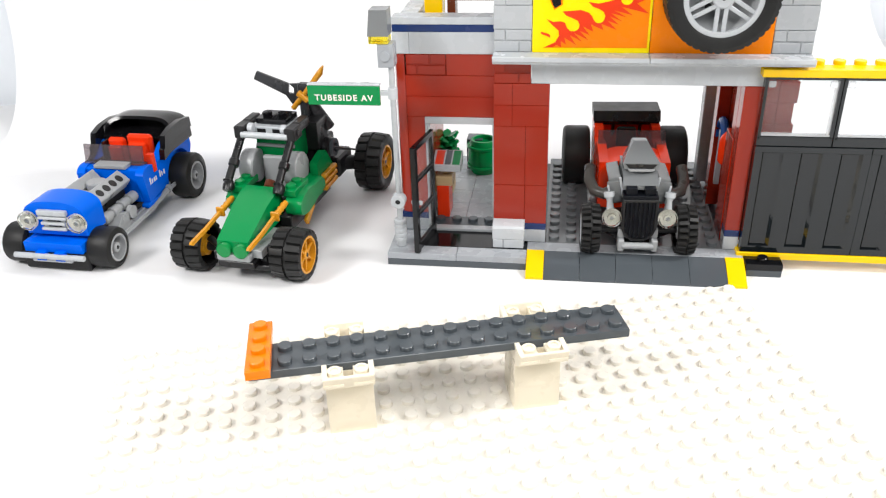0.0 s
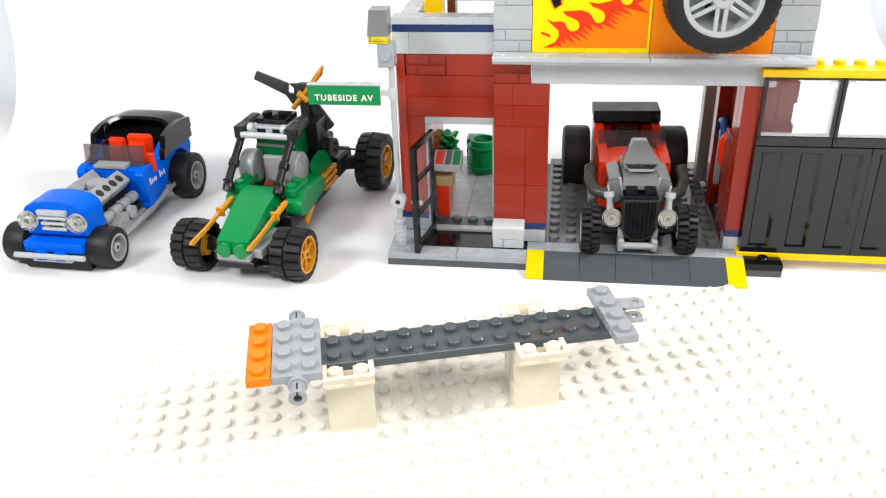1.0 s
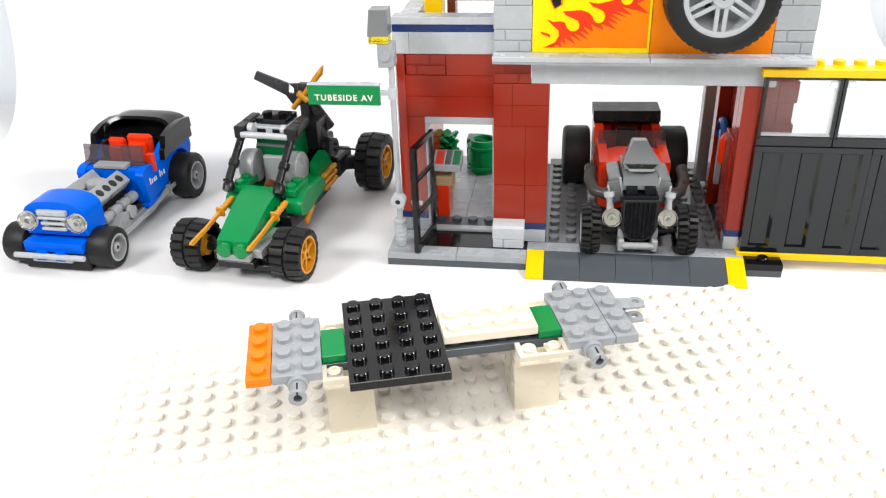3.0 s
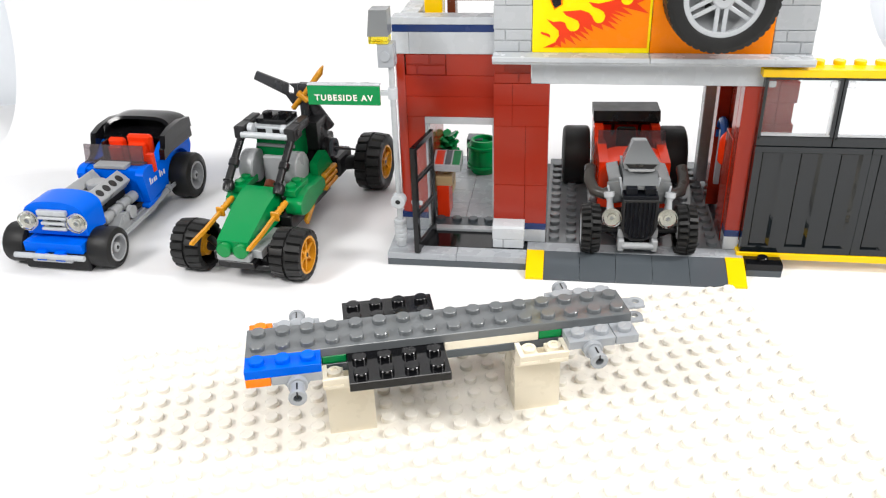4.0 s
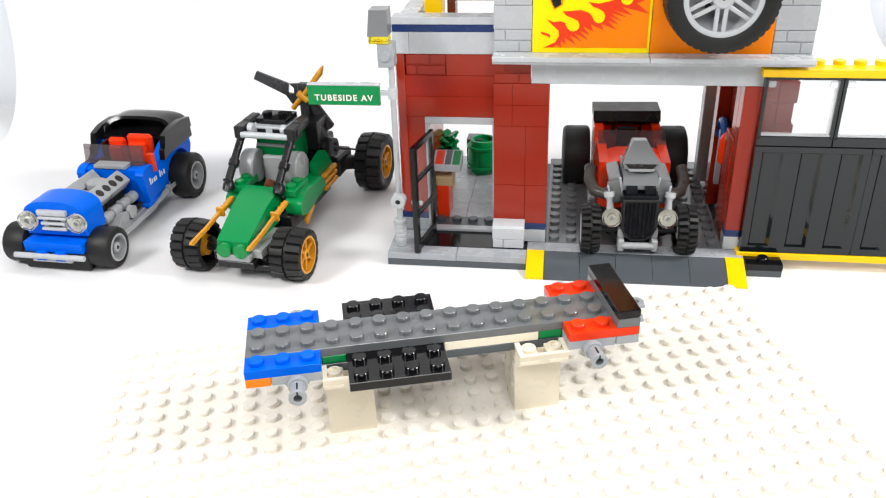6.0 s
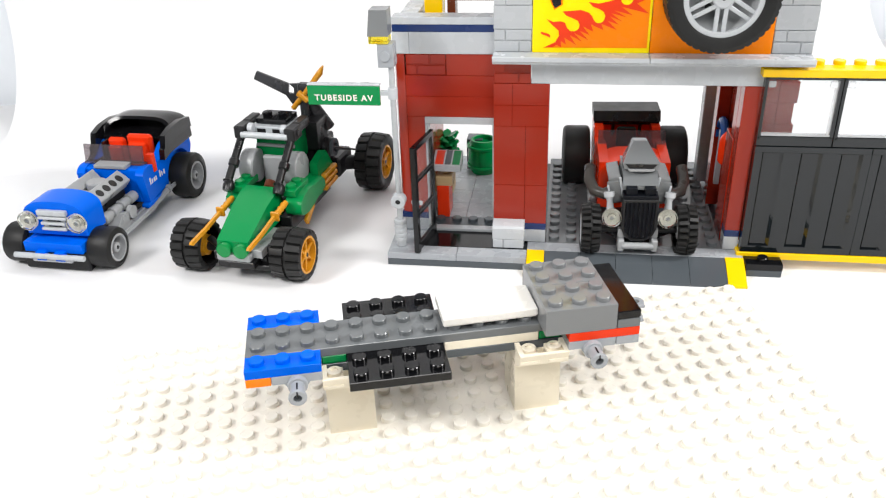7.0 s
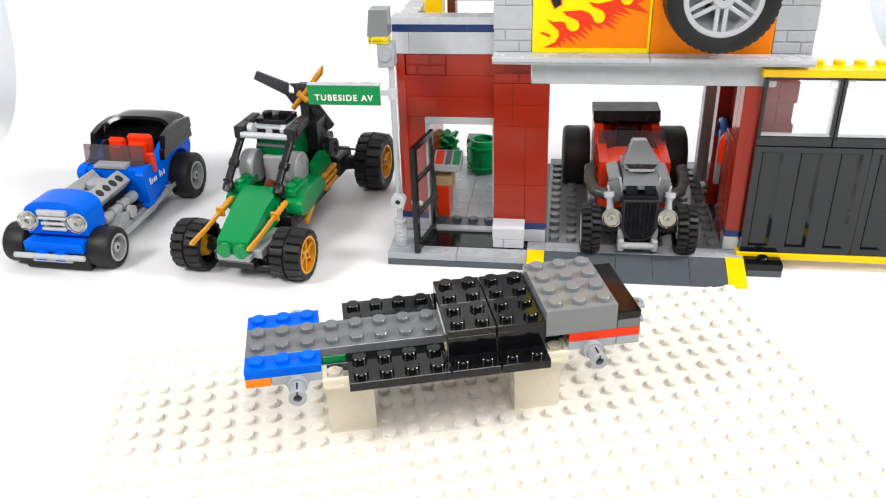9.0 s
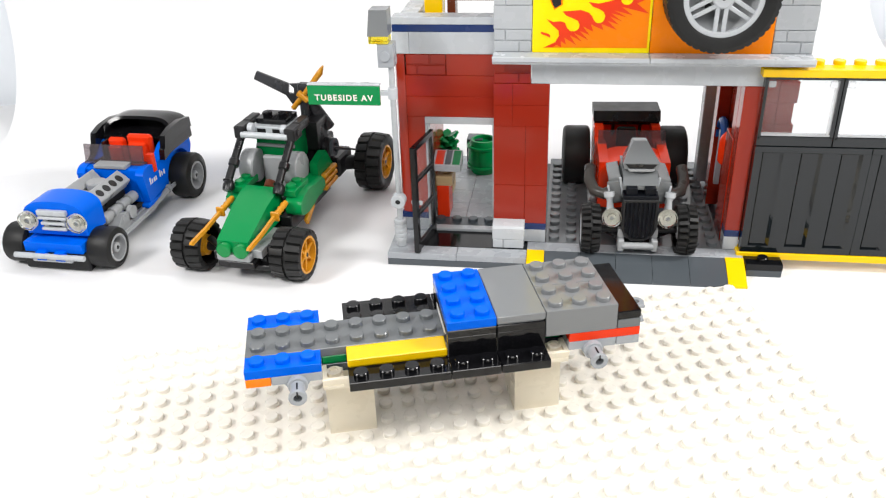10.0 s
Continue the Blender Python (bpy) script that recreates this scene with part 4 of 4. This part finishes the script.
    g.prism([(0, -0.12), (n * 0.25, -w), (n * 0.8, -w * 0.8), (n, -w * 0.1), (n, w * 0.25), (n * 0.8, w), (n * 0.25, w), (0, 0.12)], -th / 2, th / 2, "z")
    return g


def sword(x):
    """A gold sword laid along the hood: slightly curved flat blade with a cut tip, square guard, round ribbed grip."""
    g = Geo()
    g.prism([(-1.62, 2.72), (-1.45, 2.58), (0.2, 2.68), (1.9, 2.92), (1.9, 3.14), (0.2, 2.92), (-1.5, 2.82)], x - 0.30, x - 0.14)
    for k in range(4):
        y = -1.2 + 0.8 * k
        g.box(x - 0.32, x - 0.12, y, y + 0.74, 2.62 + 0.075 * k, 2.80 + 0.075 * k, 0.05)
    g.box(x - 0.46, x + 0.06, 1.88, 2.04, 2.76, 3.34, 0.05)
    g.rod((x - 0.2, 2.0, 3.04), (x - 0.08, 3.3, 3.34), 0.17)
    for k in range(3):
        g.rod((x - 0.18 + 0.03 * k, 2.25 + 0.35 * k, 3.1 + 0.08 * k), (x - 0.17 + 0.03 * k, 2.38 + 0.35 * k, 3.13 + 0.08 * k), 0.205)
    return g


def build_buggy():
    ob = thing("buggy_car", "green and black toy desert buggy with gold trim", "toy car", pose(-1.45 * S, 14.85 * S, 0, 0, 0, -23.5), "toy cars")
    for s in (-1, 1):
        wheel(ob, "front_wheel", s * 3.05, 0.7, 1.48, 1.5, 1.85, 1.08, s, RUBBER, GOLD, 18, 6, "gold spoked rim")
        wheel(ob, "rear_wheel", s * 3.6, 13.5, 1.95, 1.95, 1.8, 1.15, s, RUBBER, GOLD, 18, 6, "gold spoked rim")
    part("front_axle", Geo().rod((-2.3, 0.7, 1.45), (2.3, 0.7, 1.45), 0.3).box(-1.7, 1.7, 0.1, 1.4, 0.9, 1.5, 0.08), SOFT_BLACK, ob, "black front axle")
    part("front_skid", Geo().box(-0.95, 1.25, -0.75, 0.2, 1.0, 1.4).box(-1.0, 2.1, -0.2, 1.6, 0.7, 1.0), SOFT_BLACK, ob)
    part("nose_plate", Geo().box(-1.0, 1.0, -0.7, 0.6, 1.4, 1.8).box(0.95, 1.6, -0.3, 2.6, 1.5, 2.0), SILVER, ob, "grey nose plate")
    part("suspension_arm", Geo().rod((0.9, 0.2, 1.5), (2.2, 0.8, 1.9), 0.2).rod((-0.9, 0.2, 1.5), (-2.2, 0.8, 1.9), 0.2), SOFT_BLACK, ob)
    for s in (-1, 1):
        part("front_lamp", Geo().lathe([(0, 0.44), (0.3, 0.44), (0.36, 0.36)], (s * 0.5, -0.45, 2.05), (0, -1, 0), 22), CLEAR_GREEN, ob, "clear green round lamp")
    hood = Geo()
    v = [(-0.95, -0.5, 2.0), (0.95, -0.5, 2.0), (0.95, -0.5, 2.55), (-0.95, -0.5, 2.55), (-1.3, 4.0, 2.0), (1.05, 4.0, 2.0), (1.0, 4.0, 3.92), (-1.3, 4.0, 3.92), (-1.12, 2.0, 3.5), (1.0, 2.0, 3.5)]
    hood.add(v, [(0, 1, 2, 3), (3, 2, 9, 8), (8, 9, 6, 7), (0, 3, 8), (0, 8, 7), (0, 7, 4), (1, 9, 2), (1, 6, 9), (1, 5, 6), (4, 7, 6, 5), (0, 4, 5, 1)])
    part("hood", hood, GREEN, ob, "green sloping hood")
    part("floor_pan", Geo().box(-1.6, 1.6, 0.5, 11.0, 1.4, 1.9), BLACK, ob)
    for s in (-1, 1):
        # gold blades beside the hood
        part("gold_blade", sword(s * 1.72), GOLD, ob, "gold blade-shaped trim")
        lo, hi = min(s * 1.5, s * 2.45), max(s * 1.5, s * 2.45)
        outline = bend([(3.5, 2.5), (3.5, 3.2), (4.1, 3.62), (5.2, 3.72), (6.4, 3.6), (7.4, 3.5), (7.6, 2.8), (6.0, 2.5), (4.6, 2.25)], 4)
        pod = Geo()
        for k in range(7):
            t = k / 6
            f = 1 - 0.10 * t ** 4
            pod.v += [tuple(Vector((s * (1.5 + 0.95 * t), 4.9 + (y - 4.9) * f, 3.0 + (z - 3.0) * f - 0.12 * t))) for y, z in outline]
        m = len(outline)
        pod.f += [(q * m + k, q * m + (k + 1) % m, (q + 1) * m + (k + 1) % m, (q + 1) * m + k) for q in range(6) for k in range(m)] + [tuple(range(m)), tuple(range(6 * m, 7 * m))]
        part("side_pod", pod, GREEN, ob, "green rounded side pod")
        part("pod_plate", Geo().box(min(s * 1.2, s * 2.1), max(s * 1.2, s * 2.1), 3.7, 5.7, 3.5, 3.9), GREEN, ob)
        part("sill", Geo().box(min(s * 1.2, s * 1.9), max(s * 1.2, s * 1.9), 3.2, 9.4, 1.5, 2.45, 0.05), SOFT_BLACK, ob, "black sill")
        for y in (4.2, 5.0):
            part("pod_stud", Geo().stud(s * 1.65, y, 3.9), GREEN, ob)
        part("side_panel", Geo().lathe([(0, 0.75), (0.0, 0.98), (0.08, 1.04), (0.85, 1.04), (0.92, 0.98), (0.92, 0.75)], (s * 1.42 - 0.46, 6.2, 4.25), (1, 0, 0), 28), SILVER, ob, "grey rounded side drum")
        part("rear_panel", Geo().prism([(7.0, 2.2), (7.0, 4.3), (8.5, 4.6), (9.6, 3.2), (8.6, 2.2)], min(s * 1.7, s * 2.2), max(s * 1.7, s * 2.2)), GREEN, ob)
        for k in range(3):
            part("gold_slat", Geo().box(s * 2.35 - 0.16, s * 2.35 + 0.16, 7.4, 9.4, 2.3 + 0.42 * k, 2.58 + 0.42 * k, 0.05), GOLD, ob, "gold slatted side trim")
        part("gold_claw", Geo().at(s * 2.3, 4.6, 1.5, 30).box(-0.12, 0.12, -0.2, 1.2, 0, 0.5, 0.05), GOLD, ob)
        # roll cage
        x = s * 1.62
        part("cage_bar", Geo().rod((x - 0.12, 3.5, 3.9), (x, 6.2, 6.4), 0.23).rod((x - 0.04, 4.5, 4.83), (x - 0.03, 4.85, 5.15), 0.32).rod((x - 0.1, 3.75, 4.13), (x - 0.1, 3.85, 4.22), 0.33).lathe([(0, 0.3), (0.3, 0.36), (0.55, 0.3)], (x, 3.35, 3.75), (0, 0.7, 0.7), 16), SOFT_BLACK, ob, "black cage bar")
        part("cage_joint", Geo().box(x - 0.35, x + 0.35, 5.7, 6.9, 6.1, 6.9, 0.08).box(x - 0.28, x + 0.28, 6.8, 8.2, 6.35, 6.95, 0.06).rod((x + s * 0.3, 6.3, 6.5), (x + s * 0.42, 6.3, 6.5), 0.24), SOFT_BLACK, ob)
    part("crossbar", Geo().rod((-1.5, 5.75, 6.4), (1.5, 5.75, 6.4), 0.2), PALE, ob, "pale grey crossbar")
    part("seat", Geo().box(-0.75, 0.75, 6.2, 6.6, 2.6, 4.9, 0.1).box(-0.75, 0.75, 4.6, 6.3, 1.9, 2.6, 0.1), SILVER, ob, "grey seat")
    part("dashboard", Geo().box(-0.9, 0.9, 4.05, 4.4, 2.0, 3.7).rod((0.1, 4.4, 3.6), (0.1, 4.8, 3.9), 0.35), BROWN, ob, "brown steering part")
    part("head_panel", Geo().prism([(6.9, 4.4), (6.7, 5.4), (7.0, 6.05), (8.4, 6.05), (8.4, 4.4)], -1.25, 1.35), GREEN, ob, "green panel behind the seat")
    part("head_strip", Geo().box(-1.2, 1.3, 6.62, 6.75, 5.35, 5.55), SILVER, ob, "grey strip")
    bracket = part("roof_bracket", Geo().box(-1.15, 1.25, 6.35, 6.6, 6.05, 6.75, 0.05).box(-1.15, 1.25, 6.5, 8.4, 6.45, 6.75).rod((-1.2, 6.2, 6.7), (-0.85, 6.2, 6.7), 0.3).rod((0.95, 6.2, 6.7), (1.3, 6.2, 6.7), 0.3), PALE, ob, "pale grey roof bracket")
    # black patches on the solid front paint the shade of two slots
    for x in (-0.45, 0.55):
        part("bracket_hole", Geo().box(x - 0.28, x + 0.28, 6.33, 6.352, 6.35, 6.62, 0.004), SOFT_BLACK, bracket, "black patch for the shade in a slot")
    part("roof_plate", Geo().box(-0.95, 1.05, 6.75, 8.4, 6.76, 7.1).studs(-1, 1, 7, 8, 7.1), BLACK, ob, "black plate with two studs")
    # engine, tail and rotor blades
    part("engine", Geo().box(-1.4, 1.4, 8.6, 12.0, 2.0, 4.6, 0.12).rod((1.3, 9.6, 4.4), (2.2, 9.6, 4.4), 0.62, seg=20).box(0.9, 1.8, 8.4, 10.0, 4.6, 6.4), SOFT_BLACK, ob, "black engine block")
    part("engine_drum", Geo().ring((2.2, 9.6, 4.4), (1, 0, 0), 0.25, 0.6, 0.3), DARK, ob, "dark grey drum")
    part("rear_axle", Geo().rod((-3.2, 13.5, 1.95), (3.2, 13.5, 1.95), 0.28).rod((1.5, 12.2, 2.2), (3.0, 13.3, 1.95), 0.5).rod((-1.5, 12.2, 2.2), (-3.0, 13.3, 1.95), 0.5).box(1.0, 2.0, 11.0, 13.4, 1.6, 3.0, 0.15).box(-2.0, -1.0, 11.0, 13.4, 1.6, 3.0, 0.15), SOFT_BLACK, ob, "black rear axle")
    part("tail_strut", Geo().box(0.8, 1.4, 9.4, 10.4, 6.0, 7.6, 0.08).rod((2.2, 9.0, 4.6), (4.0, 10.4, 4.0), 0.15, 0.05).rod((1.3, 10.0, 7.2), (2.3, 10.3, 5.4), 0.4, 0.42), BLADE_GREY, ob)
    vane = [(-2.15, 9.0), (-2.4, 8.5), (-0.3, 7.55), (0.1, 6.95), (0.7, 6.9), (1.2, 7.6), (0.7, 8.35), (0.0, 8.3), (0.3, 8.05), (0.25, 7.65), (-0.15, 7.7), (-0.05, 8.29)]
    part("rotor_blade", Geo().prism(vane, 9.95, 10.15, "y"), BLADE_GREY, ob, "dark grey rotor blade")
    part("rotor_blade", blade((0.9, 10.0, 7.7), (5.2, 10.2, 8.5), 0.35), BLADE_GREY, ob, "dark grey rotor blade")
    part("rotor_hub", Geo().ring((0.9, 9.6, 7.4), (0, 1, 0), 0.5, 0.4, 0.2).box(0.6, 1.9, 9.7, 10.3, 7.0, 8.4, 0.1), BLADE_GREY, ob)
    part("gold_dagger", Geo().rod((0.35, 9.4, 6.9), (1.1, 9.4, 7.75), 0.17).rod((1.1, 9.4, 7.75), (2.35, 9.5, 9.25), 0.13, 0.2).rod((2.35, 9.5, 9.25), (2.6, 9.5, 9.7), 0.2, 0.06).rod((0.8, 9.4, 7.95), (1.45, 9.4, 7.45), 0.22), GOLD, ob, "gold dagger piece")
    for o in list(ob.children):
        kind = o.name.split(".")[0]
        if kind in ("rotor_blade", "rotor_hub", "gold_dagger", "tail_strut", "cage_bar", "cage_joint", "crossbar", "roof_bracket", "roof_plate"):
            o.location.x = -0.45 * S
        elif kind in ("head_panel", "head_strip", "seat", "side_panel"):
            o.location.x = -0.3 * S
    return ob


build_buggy()


# ---------------------------------------------------------------- the red hot rod in the garage
def build_red_car():
    m = HOUSE @ pose(13.15 * S, -0.6 * S, 0.8 * S, 0, 0, 2.3)
    ob = thing("hot_rod_car", "red toy hot rod with exposed grey engine and big rear tyres", "toy car", m, "toy cars")
    for s in (-1, 1):
        wheel(ob, "front_wheel", s * 2.62, 0.2, 1.32, 1.42, 1.1, 1.0, s, RUBBER, PALE, 22, 0, "pale grey rim")
        wheel(ob, "rear_wheel", s * 3.08, 9.9, 1.9, 1.9, 1.75, 1.1, s, RUBBER, SILVER, 0, 5, "grey rim")
    part("front_axle", Geo().rod((-2.2, 0.2, 1.3), (2.2, 0.2, 1.3), 0.22).rod((-1.0, 0.2, 1.3), (-2.1, 0.7, 0.9), 0.16).rod((1.0, 0.2, 1.3), (2.1, 0.7, 0.9), 0.16).box(-1.2, 1.2, 0.3, 4.0, 0.6, 1.2), SOFT_BLACK, ob, "black front axle")
    part("bumper", Geo().rod((-0.9, -0.55, 0.6), (0.9, -0.55, 0.6), 0.2).box(-1.1, -0.75, -0.7, 0.2, 0.3, 1.0, 0.06).box(0.75, 1.1, -0.7, 0.2, 0.3, 1.0, 0.06).box(-1.1, 1.1, -0.3, 0.4, 1.0, 1.5), SILVER, ob, "grey front bumper")
    shape = [(-0.9, 3.3), (-0.9, 1.7), (-0.7, 1.2), (-0.3, 0.95), (0.3, 0.95), (0.7, 1.2), (0.9, 1.7), (0.9, 3.3)]
    rim = Geo()
    for (x0, z0), (x1, z1) in zip(shape, shape[1:]):
        rim.rod((x0, -0.42, z0), (x1, -0.42, z1), 0.1, seg=8)
    part("grille_rim", rim.box(-0.98, 0.98, -0.52, -0.32, 3.22, 3.4, 0.03), SOFT_BLACK, ob, "black rounded grille rim")
    grille = part("grille", Geo().prism(shape, -0.4, 0.3, "y"), GRILLE_BLACK, ob, "black ribbed radiator grille")
    for k in range(7):
        x = -0.72 + 0.24 * k
        part("rib", Geo().box(x - 0.06, x + 0.06, -0.52, -0.38, 1.35 if abs(x) > 0.5 else 1.05, 3.25, 0.02), GRILLE_BLACK, grille)
    part("radiator_cap", Geo().box(-0.95, 0.95, -0.45, 0.4, 3.3, 3.6).box(-0.8, -0.2, -0.3, 0.3, 3.6, 4.0).box(0.2, 0.8, -0.3, 0.3, 3.6, 4.0), GRILLE_BLACK, ob)
    for s in (-1, 1):
        round_lamp(ob, s * 1.52, -0.22, 2.3, 0.53)
        stalk = Geo().lathe([(0, 0.3), (0.28, 0.3), (0.3, 0.24), (0.5, 0.16), (1.05, 0.24), (1.2, 0.3)], (s * 1.68, 0.35, 3.5), (-s * 0.12, -0.3, -1.0), 20)
        part("lamp_stalk", stalk, LIGHT_WALL, ob, "pale grey cone-shaped lamp stalk")
        part("steering_arm", Geo().rod((s * 0.9, 0.2, 1.5), (s * 2.1, 0.5, 1.25), 0.17).rod((s * 0.9, 0.0, 0.9), (s * 2.1, 0.5, 1.2), 0.17), BLACK, ob, "black steering arm")
        pts = [(s * 1.3, 1.2, 3.3), (s * 1.9, 1.15, 3.0), (s * 2.4, 1.5, 3.05), (s * 2.65, 2.2, 3.4), (s * 2.6, 3.0, 3.9)]
        part("exhaust_pipe", Geo().tube(pts, 0.33, 14), PEARL_DARK, ob, "dark pearl exhaust pipe")
        g = Geo().at(s * 1.2, 0, 3.3, 0, s * 12, 0)
        g.box(-0.35, 0.35, 0.8, 3.2, -0.7, 0.85, 0.05).box(-0.35 + s * 0.1, 0.35 + s * 0.1, 0.7, 0.9, -0.6, 0.7, 0.05)
        part("valve_cover", g, DARK_SILVER, ob, "grey valve cover")
        g = Geo().at(s * 1.2, 0, 3.3, 0, s * 12, 0)
        g.box(-s * 0.30 - 0.07, -s * 0.30 + 0.07, 0.62, 0.84, -0.72, 0.86, 0.03).box(s * 0.42 - 0.06, s * 0.42 + 0.06, 0.62, 0.84, -0.6, 0.55, 0.03)
        part("cover_edge", g, PALE, ob, "pale grey edge of the valve cover")
    part("engine_block", Geo().box(-0.9, 0.9, 0.6, 3.6, 2.2, 4.2).prism([(0.1, 3.75), (0.1, 4.0), (0.8, 4.6), (3.0, 4.6), (3.0, 3.75)], -0.95, 0.95), DARK_SILVER, ob, "grey engine block")
    scoop = Geo()
    v = [(-0.9, 0.6, 4.75), (0.9, 0.6, 4.75), (1.0, 0.6, 5.1), (-1.0, 0.6, 5.1), (-0.85, 2.8, 4.62), (0.85, 2.8, 4.62), (0.38, 2.6, 5.85), (-0.38, 2.6, 5.85), (-0.38, 1.9, 5.95), (0.38, 1.9, 5.95)]
    scoop.add(v, [(0, 1, 2, 3), (3, 2, 9, 8), (8, 9, 6, 7), (0, 3, 8, 7, 4), (1, 5, 6, 9, 2), (4, 7, 6, 5), (0, 4, 5, 1)])
    sc = part("air_scoop", scoop, DARK_SILVER, ob, "grey air scoop")
    # the scoop is closed; this black patch paints its shaded inside
    part("scoop_mouth", Geo().prism([(-0.86, 5.06), (-0.62, 4.79), (0.62, 4.79), (0.86, 5.06)], 0.57, 0.62, "y"), SOFT_BLACK, sc, "black patch for the shade inside the scoop")
    part("scoop_lip", Geo().prism([(-0.72, 4.80), (-0.6, 4.70), (0.6, 4.70), (0.72, 4.80)], 0.42, 0.62, "y"), SILVER, sc, "grey lower lip")
    # body
    body = Geo()
    for s in (-1, 1):
        side = [(3.4, 1.2), (9.6, 1.2), (10.6, 2.4), (10.6, 4.4), (8.4, 4.4), (8.0, 3.8), (6.6, 3.7), (6.2, 4.3), (3.4, 4.0)]
        body.prism(side, min(s * 1.5, s * 2.05), max(s * 1.5, s * 2.05))
    body.prism(arch(2.05, 2.6, 4.25, 12, 0.4) + [(2.05, 1.2), (-2.05, 1.2)], 3.2, 5.4, "y")
    body.box(-1.6, 1.6, 9.4, 11.0, 1.2, 4.3, 0.1).box(-1.6, 1.6, 5.3, 9.5, 1.0, 1.5)
    part("body", body, RED, ob)
    ws = Geo().at(0, 5.6, 3.95, -14)
    ws.box(-2.0, 2.0, 0, 0.12, 0, 1.15, 0.02)
    part("windscreen", ws, SMOKE, ob, "smoked clear windscreen")
    part("seat", Geo().box(-0.6, 0.6, 8.7, 9.0, 1.6, 4.2, 0.1).box(-0.6, 0.6, 7.4, 8.8, 1.5, 2.2, 0.1), SOFT_BLACK, ob, "black seat")
    part("roof_frame", Geo().box(-2.05, 2.05, 8.95, 9.15, 4.3, 4.54).box(-0.95, -0.75, 9.0, 9.2, 3.6, 4.4).box(0.75, 0.95, 9.0, 9.2, 3.6, 4.4), BLACK, ob)
    part("roof", Geo().prism([(8.9, 4.55), (9.2, 5.15), (11.0, 5.15), (11.0, 4.55)], -2.1, 2.1), SOFT_BLACK, ob, "black roof")
    return ob


build_red_car()


def motions():
    """Each piece waits on the table behind the camera, then is set down on the chassis and pressed home."""
    x, y = -0.20, -0.34
    for ob, rest, t, lift, turn, settle in MOVES:
        lo = [min(v.co[i] for v in ob.data.vertices) for i in range(3)]
        hi = [max(v.co[i] for v in ob.data.vertices) for i in range(3)]
        if x + hi[0] - lo[0] > 0.32:
            x, y = -0.20, y - 0.065
        wait = pose(x - lo[0], y - hi[1], -lo[2])
        x += hi[0] - lo[0] + 0.012
        up = rest @ pose(lift[0] * S, lift[1] * S, lift[2] * S, *turn)
        rows = [(0.0, wait), (t - 0.07, wait), (t - 0.035, up)] if t > 0.15 else [(0.0, up), (t - 0.05, up)]
        if settle:
            rows += [(t + settle - 0.1, up)]
        rows += [(t + settle - 0.02, rest), (10.0, rest)]
        if rows[-2][0] > 9.97:
            rows = rows[:-2] + [(10.0, rest)]
        walk(ob, rows)


motions()
